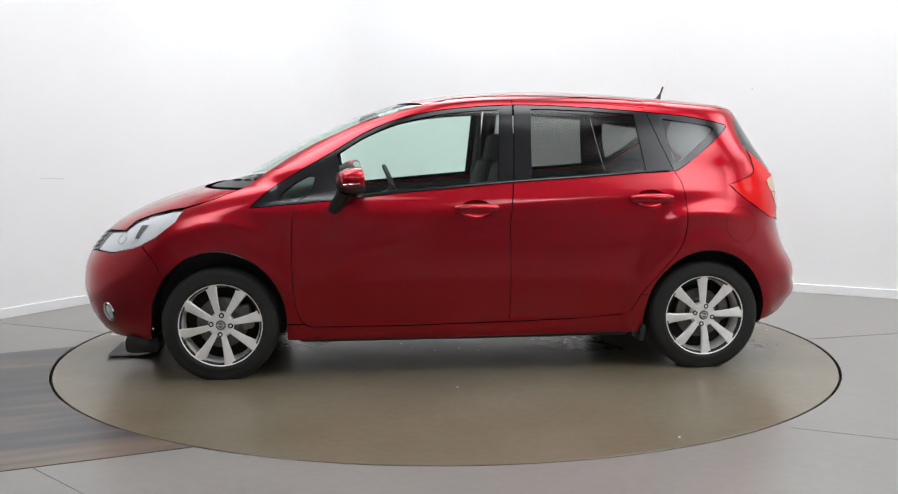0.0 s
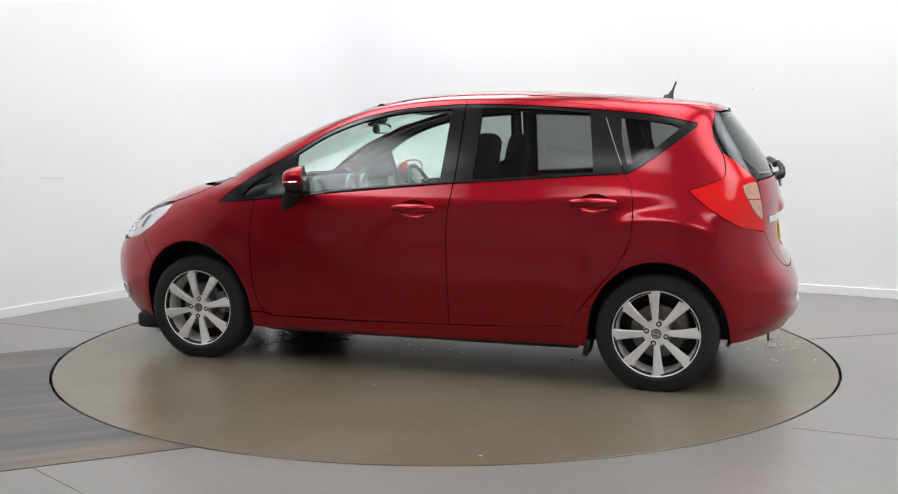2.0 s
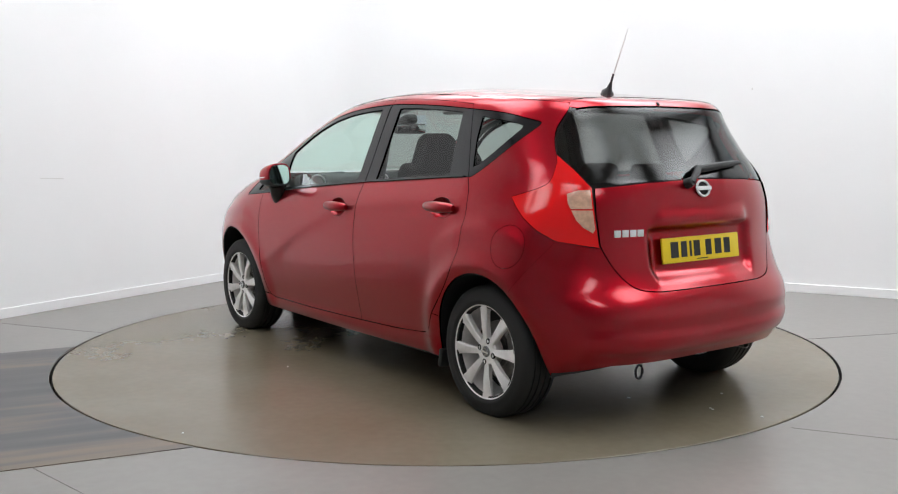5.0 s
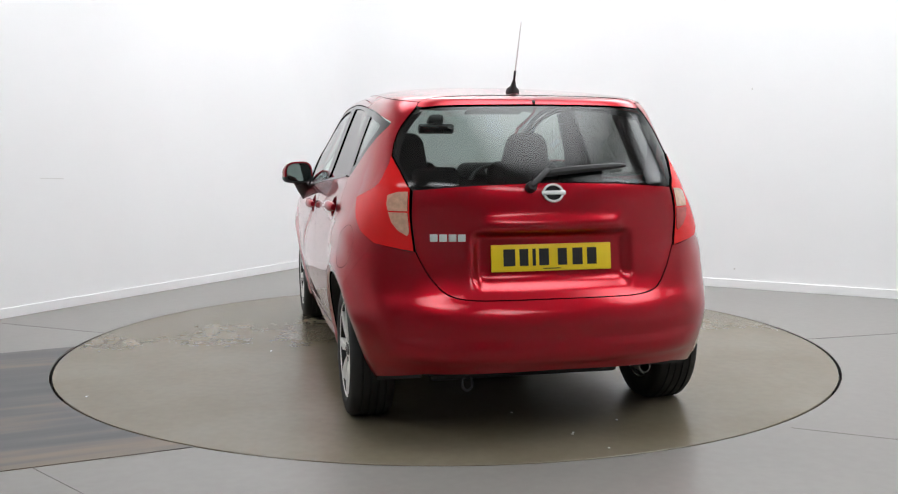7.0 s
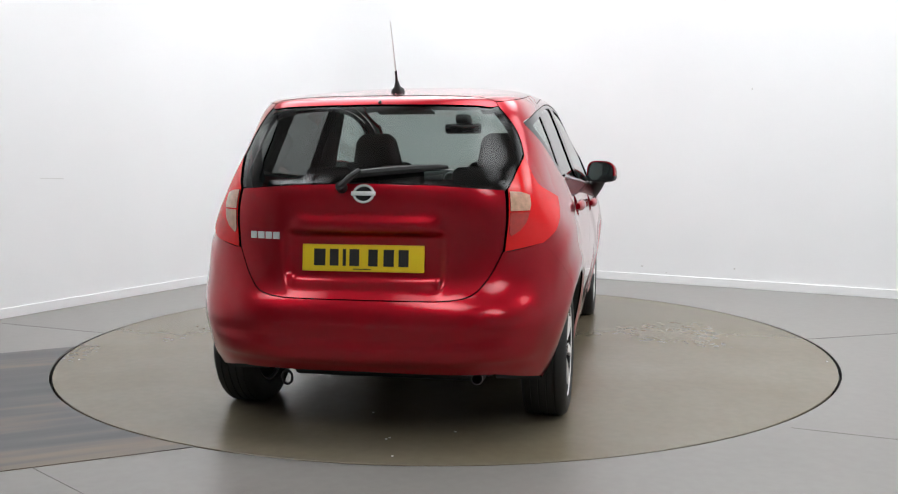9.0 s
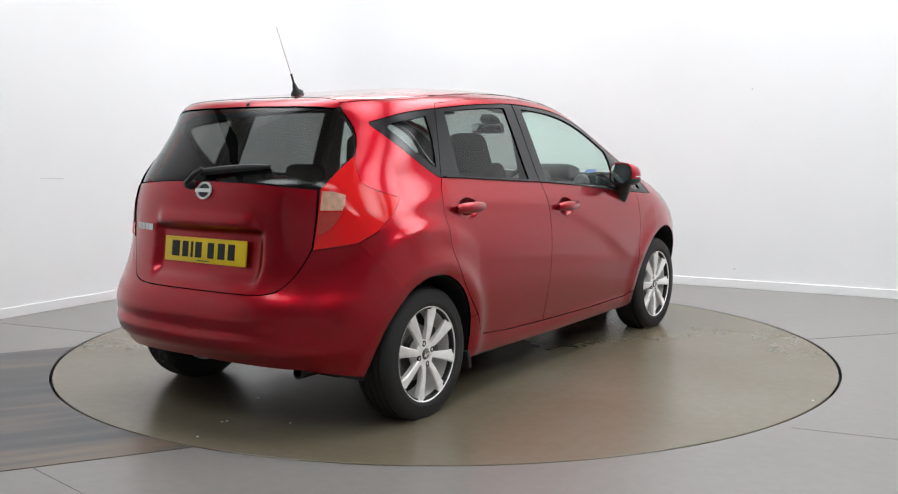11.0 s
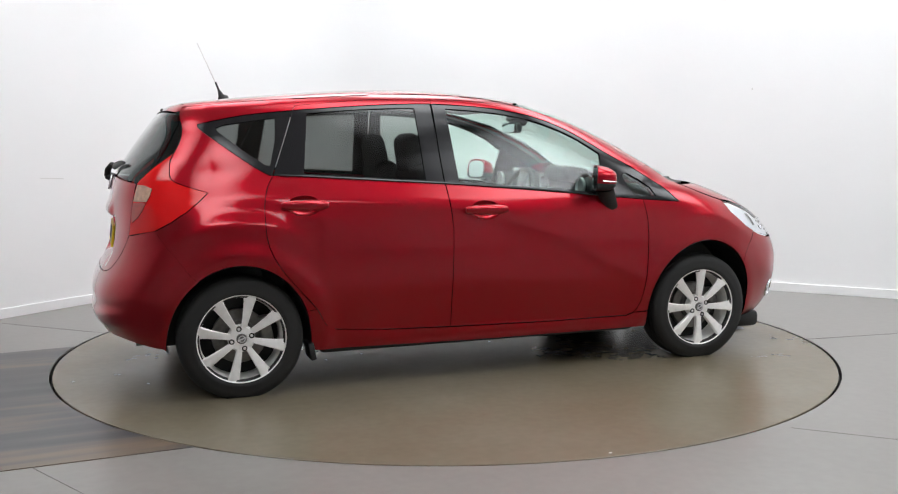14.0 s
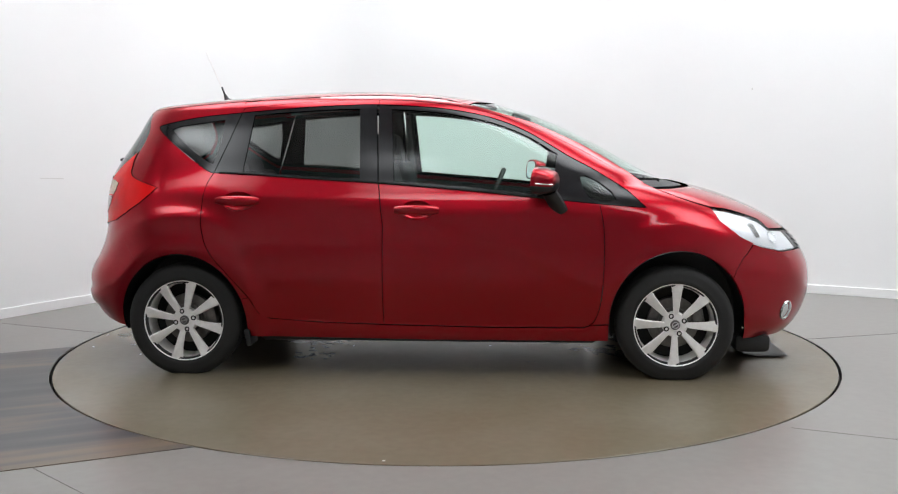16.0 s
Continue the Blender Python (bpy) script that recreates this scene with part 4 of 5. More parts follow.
# ---- wheels ----
def build_wheel():
    """A wheel about the y axis, its face towards +y."""
    w = new("wheel")
    w.parent = car
    bm = bmesh.new()
    spin(bm, [(0.203, -0.085), (0.225, -0.097), (0.262, -0.099), (0.287, -0.092), (0.301, -0.075), (0.3048, -0.055), (0.2980, -0.054), (0.2980, -0.046), (0.3048, -0.045), (0.3048, -0.022), (0.2980, -0.021), (0.2980, -0.013), (0.3048, -0.012), (0.3048, 0.012), (0.2980, 0.013), (0.2980, 0.021), (0.3048, 0.022), (0.3048, 0.045), (0.2980, 0.046), (0.2980, 0.054), (0.3048, 0.055), (0.301, 0.075),
              (0.287, 0.092), (0.262, 0.099), (0.240, 0.0985), (0.2365, 0.1), (0.225, 0.097), (0.212, 0.088), (0.203, 0.085)], 72, close=True)
    for v in bm.verts:
        if v.co.z < -0.2905:
            v.co.z = -0.2905
            v.co.y *= 1.03
    part("tyre", bm, RUBBER, w, "worn black road tyre")
    bm = bmesh.new()
    spin(bm, [(0.205, -0.08), (0.205, 0.05), (0.208, 0.076), (0.216, 0.088), (0.2185, 0.0905), (0.2165, 0.092), (0.2115, 0.089), (0.207, 0.074), (0.196, 0.045), (0.196, -0.08)], 72, close=True)
    rim = part("rim", bm, ALLOY, w, "silver eight-spoke alloy rim")
    for i in range(8):
        bm = bmesh.new()
        rows = []
        for r, hw, y, ya in ((0.045, 0.0135, 0.076, 0.0), (0.075, 0.0155, 0.083, 0.003), (0.11, 0.0185, 0.088, 0.006), (0.15, 0.0225, 0.090, 0.009), (0.185, 0.027, 0.090, 0.011), (0.204, 0.032, 0.0895, 0.009), (0.2125, 0.037, 0.0885, 0.004)):
            rows.append([bm.verts.new(c) for c in ((r, y - 0.028, -hw * 0.8), (r, y - ya, -hw), (r, y - ya * 0.2, -hw * 0.25), (r, y, hw * 0.75), (r, y - 0.005, hw), (r, y - 0.03, hw * 0.8))])
        for a, b in zip(rows, rows[1:]):
            for j in range(6):
                bm.faces.new((a[j], a[(j + 1) % 6], b[(j + 1) % 6], b[j]))
        bm.faces.new(rows[0]), bm.faces.new(rows[-1])
        bmesh.ops.transform(bm, matrix=Matrix.Rotation(2 * math.pi * (i + 0.28) / 8, 4, "Y"), verts=bm.verts)
        part("spoke", bm, ALLOY, rim, smooth=25)
    bm = bmesh.new()
    spin(bm, [(0.0005, 0.078), (0.024, 0.078), (0.028, 0.075), (0.031, 0.078), (0.058, 0.078), (0.066, 0.070), (0.066, 0.03), (0.0005, 0.03)], 32)
    part("hub", bm, ALLOY, rim)
    bm = bmesh.new()
    spin(bm, [(0.0005, 0.0845), (0.022, 0.084), (0.0255, 0.080), (0.0255, 0.07)], 28)
    part("centre_cap", bm, ALLOY_DARK, rim, "small round grey centre cap")
    bm = bmesh.new()
    spin(bm, [(0.013, 0.0845), (0.013, 0.0875), (0.018, 0.0875), (0.018, 0.084)], 24)
    box(bm, (0.044, 0.003, 0.008), pose(0, 0.0865, 0, 0, 0, 0))
    part("emblem", bm, CHROME, rim)
    for i in range(4):
        bm = bmesh.new()
        a = 2 * math.pi * (i + 0.06) / 4
        m = Matrix.Translation((0.05 * math.cos(a), 0, 0.05 * math.sin(a)))
        spin(bm, [(0.0005, 0.076), (0.007, 0.076), (0.008, 0.080), (0.012, 0.0795), (0.0135, 0.0785), (0.0135, 0.06)], 16, m)
        part("lug_nut", bm, GAP, rim, "dark recessed wheel nut")
    bm = bmesh.new()
    spin(bm, [(0.0005, 0.02), (0.08, 0.02), (0.082, 0.005), (0.133, 0.005), (0.135, -0.01), (0.135, -0.02), (0.0005, -0.02)], 40)
    part("brake_disc", bm, STEEL, w)
    # Near-black disc stands in for the shade behind the spokes.
    bm = bmesh.new()
    spin(bm, [(0.0005, -0.04), (0.195, -0.04), (0.195, -0.06), (0.0005, -0.06)], 40)
    part("spoke_gap_shade", bm, GAP, w)
    bm = bmesh.new()
    box(bm, (0.06, 0.07, 0.13), pose(-0.125, 0.0, 0.03, 0, 12, 0), 0.012)
    part("brake_caliper", bm, STEEL, w)
    return w


HUB = 0.29
wheel = build_wheel()
Y_WHEEL = 0.716
wheel.matrix_basis = pose(1.3, Y_WHEEL, HUB)
for x, y, spun, turn in ((-1.3, Y_WHEEL, -8.6, 0), (1.3, -Y_WHEEL, 30.9, 180), (-1.3, -Y_WHEEL, 20.0, 180)):
    other = copy_thing(wheel, pose(x, y, HUB, 0, 0, turn))
    for piece in other.children:
        if piece.name.startswith("rim"):
            piece.matrix_basis = pose(0, 0, 0, 0, spun, 0)

# ---- under the car ----
bm = bmesh.new()
box(bm, (3.5, 1.02, 0.08), pose(0.1, 0, 0.265), 0.02)
# Lower boxes added to block light and deepen the shade under the car.
box(bm, (1.80, 1.46, 0.10), pose(0.0, 0, 0.222), 0.02)
box(bm, (3.2, 0.9, 0.06), pose(0.1, 0, 0.195), 0.02)
part("floor_pan", bm, BLACK, car)


# ---- fittings outside ----
def on_tail(y, z, out=0.0):
    """A place on the tail's skin and the way out of it."""
    k = min(1.0, abs(y) / float(WZ(z)))
    p = np.array([[float(X0R(z) + (XR(z) - X0R(z)) * (1 - k ** float(MR(z))) ** (1 / float(NR(z)))), y, z]])
    w = skin_normal(np.abs(p) * (-1, 1, 1))[0] * (1, math.copysign(1, y), 1)
    return Vector(p[0]) + Vector(w) * out, Vector(w)


def facing(p, w):
    """A pose at p with z along w and y upwards."""
    w = w.normalized()
    u = Vector((0, 0, 1)).cross(w).normalized()
    return Matrix.Translation(p) @ Matrix((u, w.cross(u), w)).transposed().to_4x4()


def oval_ring(bm, rx, ry, width, thick, m, n=40):
    prof = [(-width / 2, 0), (-width / 3, thick), (width / 3, thick), (width / 2, 0)]
    rings = []
    for k in range(n):
        a = 2 * math.pi * k / n
        rings.append([bm.verts.new(m @ Vector(((rx + d) * math.cos(a), (ry + d) * math.sin(a), h))) for d, h in prof])
    for k in range(n):
        for i in range(3):
            bm.faces.new((rings[k][i], rings[k][i + 1], rings[(k + 1) % n][i + 1], rings[(k + 1) % n][i]))


# number plate with its characters as plain bars
pm = facing(Vector((-1.868, 0.006, 0.762)), Vector((-0.993, 0, 0.12)))
bm = bmesh.new()
box(bm, (0.522, 0.112, 0.012), pm @ pose(0, 0, -0.003), 0.003)
plate = part("number_plate", bm, PLATE_YELLOW, hatch, "yellow number plate")
for x, w in ((-0.185, 0.05), (-0.122, 0.038), (-0.078, 0.014), (-0.035, 0.042), (0.045, 0.04), (0.112, 0.044), (0.175, 0.042)):
    bm = bmesh.new()
    box(bm, (w, 0.07, 0.0016), pm @ pose(x, 0.002, 0.0036))
    part("plate_bar", bm, INK, plate)
bm = bmesh.new()
box(bm, (0.075, 0.004, 0.0012), pm @ pose(-0.002, -0.046, 0.0036))
part("maker_line", bm, INK, plate)

# badges: plain chrome shapes
p, w = on_tail(0.0, 1.028, 0.004)
em = facing(p, w)
bm = bmesh.new()
oval_ring(bm, 0.041, 0.035, 0.011, 0.007, em)
box(bm, (0.104, 0.018, 0.006), em @ pose(0, 0, 0.006), 0.002)
part("badge", bm, BADGE, hatch, "round chrome badge with a bar")
bm = bmesh.new()
spin(bm, [(0.0005, 0.001), (0.037, 0.001), (0.037, -0.004)], 32, em @ pose(0, 0, 0.0, 90, 0, 0))
part("badge_field", bm, GLOSS_BLACK, hatch)
for i in range(4):
    p, w = on_tail(0.498 - 0.037 * i, 0.849, 0.003)
    bm = bmesh.new()
    box(bm, (0.032, 0.030, 0.005), facing(p, w), 0.002)
    part("badge_block", bm, BADGE, hatch)

# rear wiper
piv, wv = on_tail(0.095, 1.052, 0.02)
mid, _ = on_tail(0.02, 1.108, 0.03)
tip, _ = on_tail(-0.33, 1.138, 0.018)
bm = bmesh.new()
spin(bm, [(0.0005, 0.018), (0.018, 0.016), (0.023, 0.0), (0.024, -0.03)], 20, facing(piv, wv) @ pose(0, 0, 0, 90, 0, 0))
tube(bm, [piv + wv * 0.008, piv.lerp(mid, 0.5) + wv * 0.016, mid + wv * 0.006], [0.017, 0.018, 0.015], 10, squash=0.7)
wiper = part("rear_wiper", bm, BLACK, hatch, "black rear wiper arm and blade")
bm = bmesh.new()
pts = [on_tail(0.04 - 0.38 * k / 10, 1.10 + 0.032 * math.sin(1.2 * k / 10), 0.016)[0] for k in range(11)]
tube(bm, pts, [0.011 + 0.005 * math.sin(math.pi * min(1, 0.25 + k / 12)) - 0.004 * (k == 10) for k in range(11)], 8, squash=1.1)
part("wiper_blade", bm, BLACK, wiper)

# washer nozzle, aerial, tailpipe, towing eye
p, w = on_tail(0.0, 1.412, 0.0)
bm = bmesh.new()
box(bm, (0.014, 0.018, 0.012), facing(p, w), 0.004)
part("washer_nozzle", bm, BLACK, hatch)
bm = bmesh.new()
tube(bm, [(-1.258, 0, 1.462), (-1.264, 0, 1.482), (-1.272, 0, 1.494), (-1.283, 0, 1.522)], [0.034, 0.030, 0.015, 0.007], 16)
aerial = part("aerial", bm, BLACK, car, "raked roof aerial with black foot")
bm = bmesh.new()
tube(bm, [(-1.279, 0, 1.51), (-1.300, 0, 1.567)], [0.006, 0.005], 10)
part("aerial_spring", bm, BLACK, aerial)
bm = bmesh.new()
tube(bm, [(-1.300, 0, 1.565), (-1.392, 0, 1.778)], [0.0028, 0.0022], 8)
part("aerial_rod", bm, ALLOY, aerial)
bm = bmesh.new()
spin(bm, [(0.022, -0.12), (0.026, -0.12), (0.026, 0.10), (0.022, 0.10)], 24, pose(-1.68, -0.46, 0.25, 0, 0, 90), close=True)
part("tailpipe", bm, STEEL, car)
bm = bmesh.new()
pts = [(-1.83, 0.36 + 0.022 * math.cos(a), 0.235 + 0.03 * math.sin(a)) for a in [2 * math.pi * k / 16 for k in range(17)]]
tube(bm, pts, 0.006, 6)
part("towing_eye", bm, BLACK, car)

# lamps and trims at the nose, mirrors, deflectors, for each side
for S in (1, -1):
    fm = Matrix.Diagonal((1, S, 1, 1))
    q = place_front(np.array([q_of("front", ("f", 0.62, 0.345))[0]]), np.array([0.345]))
    nv = Vector(skin_normal(q)[0])
    qm = fm @ facing(Vector(q[0]), nv)
    bm = bmesh.new()
    oval_ring(bm, 0.034, 0.05, 0.012, 0.008, qm)
    fog = part("fog_lamp_ring", bm, CHROME, car, "chrome surround of the fog lamp")
    bm = bmesh.new()
    spin(bm, [(0.0005, 0.006), (0.03, 0.004), (0.048, -0.004)], 24, qm @ Matrix.Diagonal((0.6, 0.95, 1, 1)) @ pose(0, 0, 0, 90, 0, 0))
    part("fog_lamp", bm, LAMP_SILVER, fog)
    # dark bulb housings within the headlamp
    for yy, zz, r in ((0.64, 0.74, 0.034),):
        q = place_front(np.array([q_of("front", ("f", yy, zz))[0]]), np.array([zz]))
        nv = Vector(skin_normal(q)[0])
        bm = bmesh.new()
        spin(bm, [(r, -0.014), (r, -0.008), (r * 0.8, -0.008), (r * 0.7, -0.022), (0.0005, -0.03)], 24, fm @ facing(Vector(q[0]), nv) @ pose(0, 0, 0, 90, 0, 0))
        part("lamp_bowl", bm, CHROME, car)
    # door mirror: a deep rounded shell, painted above, black below, open to the rear
    shell = fm @ pose(0.628, 0.890, 1.038, 0, 4, 19) @ Matrix.Diagonal((0.74, 0.90, 1, 1))
    for name, upper in (("door_mirror", True), ("mirror_base", False)):
        bm = bmesh.new()
        rows = []
        for u, wide, low, high in ((0.072, 0.0, 0.0, 0.0), (0.070, 0.055, -0.030, 0.028), (0.060, 0.076, -0.045, 0.044), (0.035, 0.090, -0.056, 0.055), (0.0, 0.099, -0.063, 0.064), (-0.04, 0.104, -0.066, 0.069), (-0.072, 0.106, -0.066, 0.071), (-0.078, 0.104, -0.064, 0.069), (-0.078, 0.095, -0.056, 0.061)):
            row = []
            for k in range(19):
                a = math.pi * k / 18
                c, sn = math.cos(a), math.sin(a)
                yy = wide * math.copysign(abs(c) ** 0.62, c)
                split = -0.022 * min(1.0, wide / 0.09)
                zz = split + (high - split) * sn ** 0.62 if upper else split + (low - split) * sn ** 0.62
                row.append(bm.verts.new((u, yy, zz + 0.10 * (-yy) * (0.35 if zz > 0 else 0.1))))
            rows.append(row)
        for a, b in zip(rows, rows[1:]):
            for k in range(18):
                bm.faces.new((a[k], a[k + 1], b[k + 1], b[k]))
        bmesh.ops.remove_doubles(bm, verts=bm.verts, dist=0.0005)
        bmesh.ops.transform(bm, matrix=shell, verts=bm.verts)
        if upper:
            door_mirror = part(name, bm, PAINT, car, "red door mirror with black foot")
        else:
            part(name, bm, BLACK, door_mirror)
    bm = bmesh.new()
    tube(bm, [(0.64, 0.862, 0.985), (0.67, 0.835, 0.935), (0.70, 0.805, 0.885)], [0.048, 0.05, 0.048], 12, fm, squash=0.7)
    part("mirror_foot", bm, BLACK, door_mirror)
    bm = bmesh.new()
    line = [shell @ Vector((u, w, -0.010)) for u, w in ((0.064, 0.071), (0.035, 0.0925), (0.0, 0.1008), (-0.04, 0.1058))]
    tube(bm, line, 0.004, 8)
    part("indicator_strip", bm, CHROME, door_mirror)
    for name, h, grow, material in (("mirror_rim", -0.074, 1.0, BLACK), ("mirror_glass", -0.0785, 0.88, MIRROR)):
        bm = bmesh.new()
        loop = []
        for k in range(40):
            a = 2 * math.pi * k / 40
            c, sn = math.cos(a), math.sin(a)
            yy = grow * 0.1 * math.copysign(abs(c) ** 0.55, c)
            zz = grow * (0.066 if sn > 0 else 0.062) * math.copysign(abs(sn) ** 0.55, sn)
            loop.append(bm.verts.new((h, yy, zz + 0.10 * (-yy) * (0.35 if zz > 0 else 0.1))))
        face = bm.faces.new(loop)
        up = bmesh.ops.extrude_face_region(bm, geom=[face])
        bmesh.ops.translate(bm, vec=(0.004, 0, 0), verts=[v for v in up["geom"] if isinstance(v, bmesh.types.BMVert)])
        bmesh.ops.transform(bm, matrix=shell, verts=bm.verts)
        part(name, bm, material, door_mirror, smooth=30)
    # air deflector and mud edge
    bm = bmesh.new()
    box(bm, (0.19, 0.20, 0.10), fm @ pose(1.735, 0.55, 0.165), 0.03)
    part("air_deflector", bm, BLACK, car)
    bm = bmesh.new()
    box(bm, (0.03, 0.14, 0.09), fm @ pose(-0.955, 0.735, 0.20, 0, -10, 0), 0.008)
    part("mud_edge", bm, BLACK, car)
    # belt seal
    bm = bmesh.new()
    line = [(x, float(side_y(np.array(x), np.array(z))) + 0.002, z + 0.003) for x, z in pick(BELT, 0.70, -1.10)]
    tube(bm, line, 0.006, 6, fm)
    part("window_seal", bm, GLOSS_BLACK, car)

# loose undertray edge sagging to the floor
bm = bmesh.new()
prof = [(2.03, 0.010), (1.95, 0.006), (1.85, 0.007), (1.78, 0.02), (1.75, 0.06), (1.74, 0.16)]
va = [[bm.verts.new((x, y, z + h)) for x, z in prof] for h in (0.0, 0.005) for y in (-0.24, -0.08, 0.08, 0.2)]
for L in (va[:4], va[4:]):
    for a, b in zip(L, L[1:]):
        for i in range(5):
            bm.faces.new((a[i], a[i + 1], b[i + 1], b[i]))
part("undertray", bm, BLACK, car, "black plastic undertray sagging to the ground")

# windscreen wipers at the cowl
for y0 in (0.45, -0.15):
    bm = bmesh.new()
    tube(bm, [(1.21, y0, 0.995), (1.235, y0 - 0.2, 1.010), (1.23, y0 - 0.4, 1.024)], [0.012, 0.01, 0.008], 8)
    part("windscreen_wiper", bm, BLACK, car)

# grille slats
for k in range(4):
    z = 0.66 + 0.026 * k
    bm = bmesh.new()
    pts = []
    for y in np.linspace(-0.47, 0.47, 15):
        n = float(NF(z))
        x = float(X0F(z) + (XF(z) - X0F(z)) * (1 - (abs(y) / float(WZ(z))) ** n) ** (1 / n))
        pts.append((x - 0.004, float(y), z))
    tube(bm, pts, 0.006, 6)
    part("grille_slat", bm, GLOSS_BLACK, car)


# ---- the cabin ----
def seat(x, y, top=1.28, width=0.5):
    s = new("front_seat")
    s.parent = car
    bm = bmesh.new()
    box(bm, (0.52, width, 0.16), pose(x + 0.26, y, 0.52, 0, -8, 0), 0.05, 3)
    part("seat_cushion", bm, SEAT, s)
    bm = bmesh.new()
    box(bm, (0.14, width, 0.62), pose(x - 0.09, y, 0.82, 0, -14, 0), 0.06, 3)
    for v in bm.verts:
        if v.co.z > 0.95:
            v.co.y = y + (v.co.y - y) * 0.82
    part("seat_back", bm, SEAT, s)
    bm = bmesh.new()
    box(bm, (0.11, 0.27, 0.23), pose(x - 0.185, y, top - 0.11, 0, -10, 0), 0.052, 5)
    for v in bm.verts:
        up = (v.co.z - top + 0.22) / 0.22
        v.co.y = y + (v.co.y - y) * (1.08 - 0.34 * max(0.0, up) ** 2)
    part("headrest", bm, SEAT, s)
    bm = bmesh.new()
    for d in (-0.06, 0.06):
        tube(bm, [(x - 0.18, y + d, top - 0.24), (x - 0.185, y + d, top - 0.14)], 0.006, 8)
    part("headrest_posts", bm, STEEL, s)


seat(-0.12, 0.36)
seat(-0.12, -0.36)
bench = new("rear_bench")
bench.parent = car
bm = bmesh.new()
box(bm, (0.5, 1.26, 0.16), pose(-0.80, 0, 0.55, 0, -6, 0), 0.05, 3)
part("seat_cushion", bm, SEAT, bench)
bm = bmesh.new()
box(bm, (0.16, 1.24, 0.56), pose(-1.13, 0, 0.78, 0, -16, 0), 0.05, 3)
part("seat_back", bm, SEAT, bench)
for y in (-0.36, 0, 0.36):
    bm = bmesh.new()
    box(bm, (0.09, 0.22, 0.10 if y else 0.12), pose(-1.21, y, 1.07, 0, -12, 0), 0.035, 3)
    part("headrest", bm, SEAT, bench)
bm = bmesh.new()
box(bm, (0.5, 1.1, 0.03), pose(-1.48, 0, 0.95), 0.01)
part("parcel_shelf", bm, TRIM, car)
dash = new("dashboard")
dash.parent = car
bm = bmesh.new()
g = box(bm, (0.44, 1.34, 0.36), pose(0.87, 0, 0.86, 0, 0, 0), 0.08, 4)
for v in bm.verts:
    if v.co.z > 0.9:
        v.co.z -= 0.25 * max(0.0, v.co.x - 0.8)
part("dash_top", bm, TRIM, dash, "dark soft dashboard")
bm = bmesh.new()
box(bm, (0.16, 0.34, 0.09), pose(0.66, -0.36, 1.045, 0, 10, 0), 0.04, 4)
part("instrument_hood", bm, TRIM, dash)
SILVER_TRIM = mat("satin_silver_trim", (0.5, 0.5, 0.51), rough=0.35, metal=0.5)
bm = bmesh.new()
box(bm, (0.06, 0.30, 0.24), pose(0.63, 0, 0.84, 0, 10, 0), 0.03, 3)
part("centre_console", bm, TRIM, dash)
for y in (0.11, -0.11, 0.58, -0.58):
    bm = bmesh.new()
    spin(bm, [(0.052, 0.0), (0.052, 0.014), (0.043, 0.018), (0.038, 0.004), (0.0005, 0.0)], 28, pose(0.645, y, 0.985, 0, 0, 90))
    part("air_vent", bm, SILVER_TRIM, dash)
bm = bmesh.new()
wm = pose(0.33, -0.36, 0.915, 0, -66, 0)
pts = [wm @ Vector((0.18 * math.cos(a), 0.18 * math.sin(a), 0)) for a in [2 * math.pi * k / 40 for k in range(41)]]
tube(bm, pts, 0.014, 10)
wheel_s = part("steering_wheel", bm, BLACK, car, "black leather steering wheel")
bm = bmesh.new()
box(bm, (0.13, 0.16, 0.05), wm @ pose(-0.01, 0, -0.015), 0.025, 3)
part("airbag_pad", bm, TRIM, wheel_s)
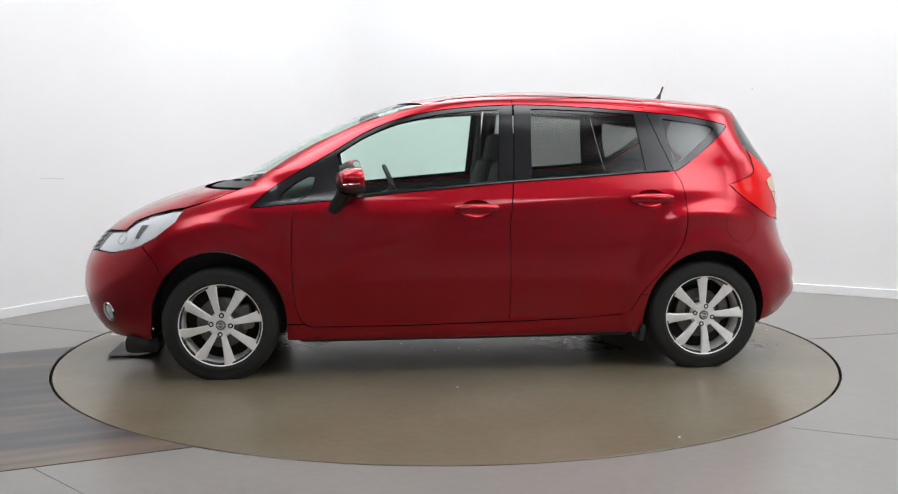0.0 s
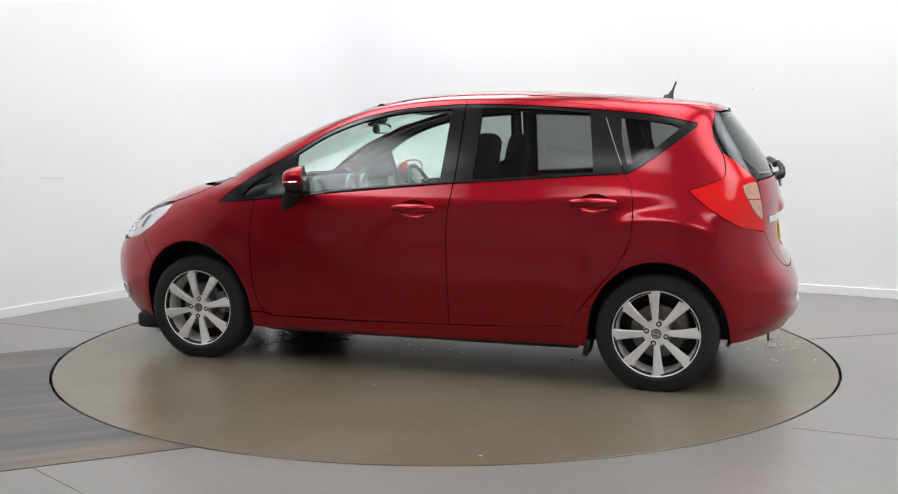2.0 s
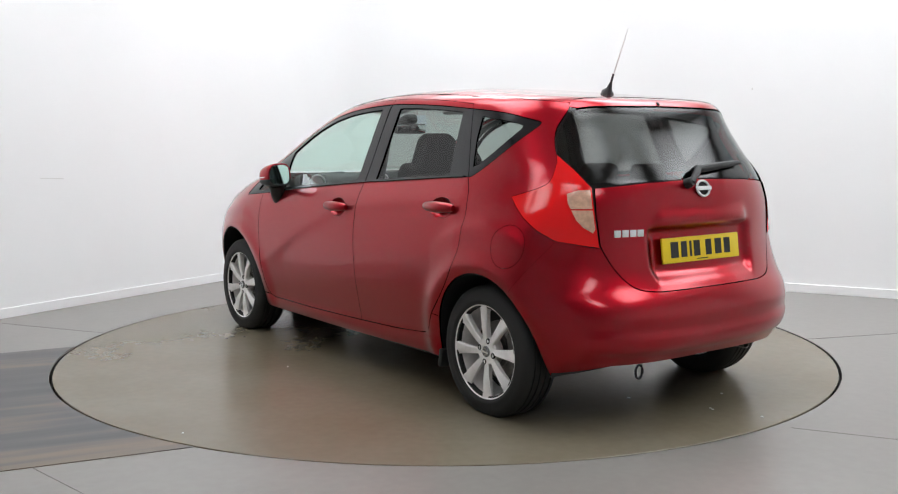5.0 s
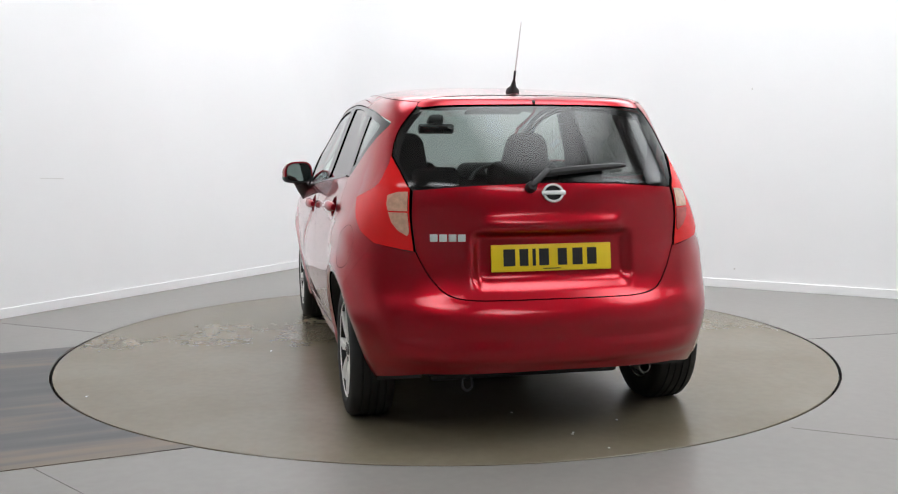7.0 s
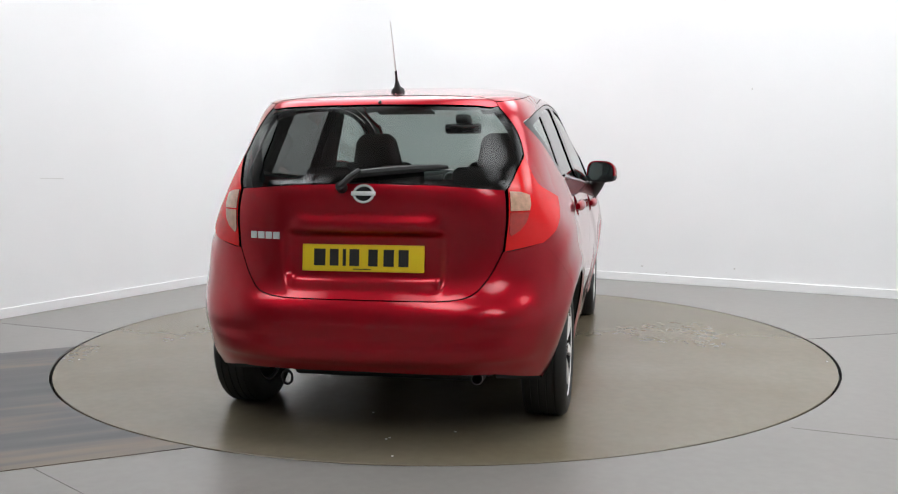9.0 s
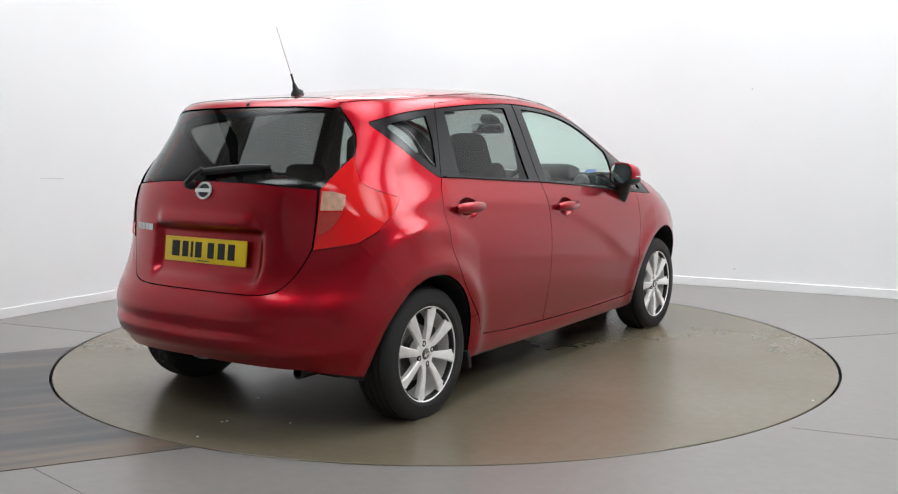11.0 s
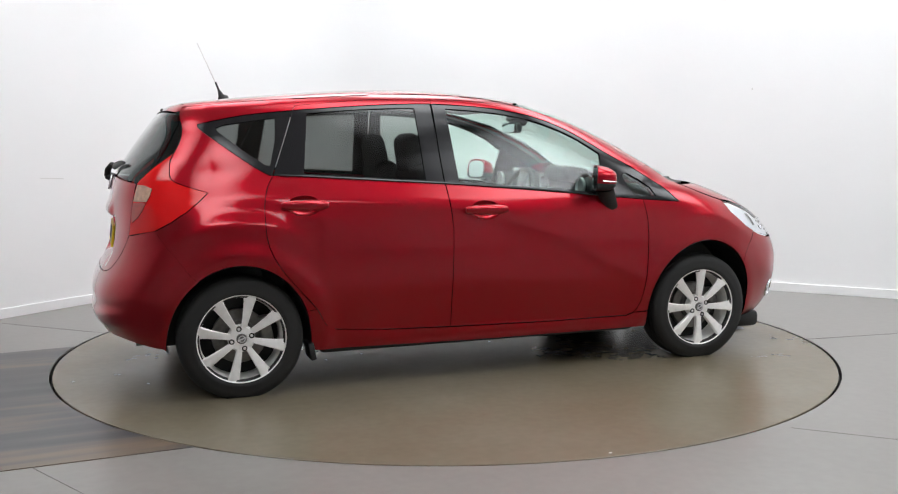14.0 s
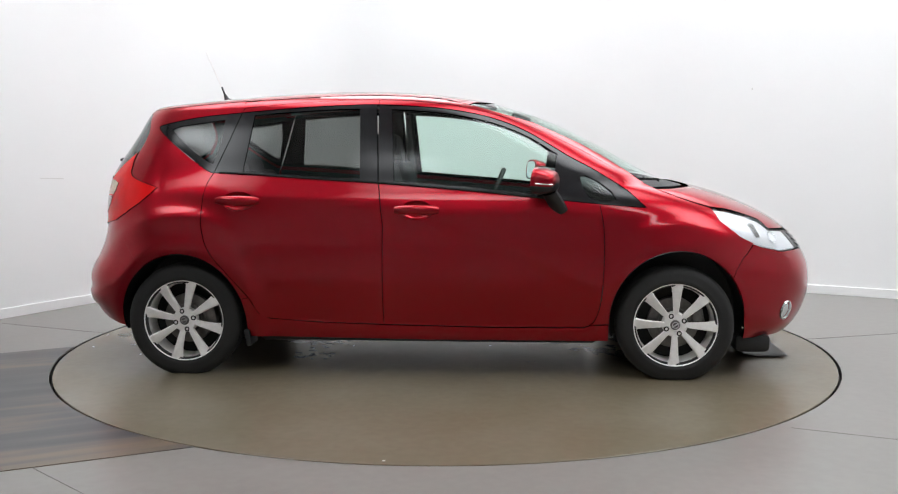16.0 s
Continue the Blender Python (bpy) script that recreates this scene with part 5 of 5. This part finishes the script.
for a in (0, 180, 255, 285):
    bm = bmesh.new()
    box(bm, (0.03, 0.12, 0.018), wm @ pose(0, 0, -0.005, 0, 0, a - 90 if a in (0, 180) else a) @ pose(0, 0.115, 0), 0.006)
    part("wheel_spoke", bm, SILVER_TRIM, wheel_s)
bm = bmesh.new()
tube(bm, [wm @ Vector((0, 0, -0.02)), wm @ Vector((0, 0, -0.36))], 0.04, 12)
part("steering_column", bm, TRIM, wheel_s)
bm = bmesh.new()
box(bm, (0.035, 0.235, 0.065), pose(0.47, 0, 1.318, 0, -8, 0), 0.018, 3)
cabin_mirror = part("cabin_mirror", bm, BLACK, car, "black interior mirror")
bm = bmesh.new()
box(bm, (0.004, 0.215, 0.05), pose(0.452, 0, 1.317, 0, -8, 0), 0.001)
part("mirror_glass", bm, MIRROR, cabin_mirror)
bm = bmesh.new()
box(bm, (0.12, 0.10, 0.06), pose(0.50, 0, 1.37, 0, 18, 0), 0.025, 3)
part("mirror_mount", bm, BLACK, cabin_mirror)
for y in (0.33, -0.33):
    bm = bmesh.new()
    box(bm, (0.13, 0.36, 0.016), pose(0.26, y, 1.425, 0, 10, 0), 0.006)
    part("sun_visor", bm, LINER, car)
bm = bmesh.new()
box(bm, (0.05, 0.07, 0.003), pose(0.92, -0.50, 1.045, 0, -25, 0))
part("windscreen_card", bm, mat("blue_white_card", (0.12, 0.2, 0.5), rough=0.5), car)
for S in (1, -1):
    bm = bmesh.new()
    line = [(-0.24, S * 0.60, 1.40), (-0.235, S * 0.66, 1.2), (-0.22, S * 0.70, 1.02), (-0.22, S * 0.72, 0.6)]
    tube(bm, line, [0.03, 0.045, 0.055, 0.06], 8, squash=0.5)
    part("pillar_trim", bm, TRIM, car)


# ---- what moves ----
def motions():
    rows, table_rows = [], []
    for i in range(33):
        t = i * 0.5
        turn = Matrix.Rotation(radians(185.49 - 11.85 * t), 4, "Z")
        rows.append((t, turn @ Matrix.Translation((OFF[0], OFF[1], 0))))
        table_rows.append((t, turn))
    walk(car, rows)
    walk(turntable, table_rows)


motions()
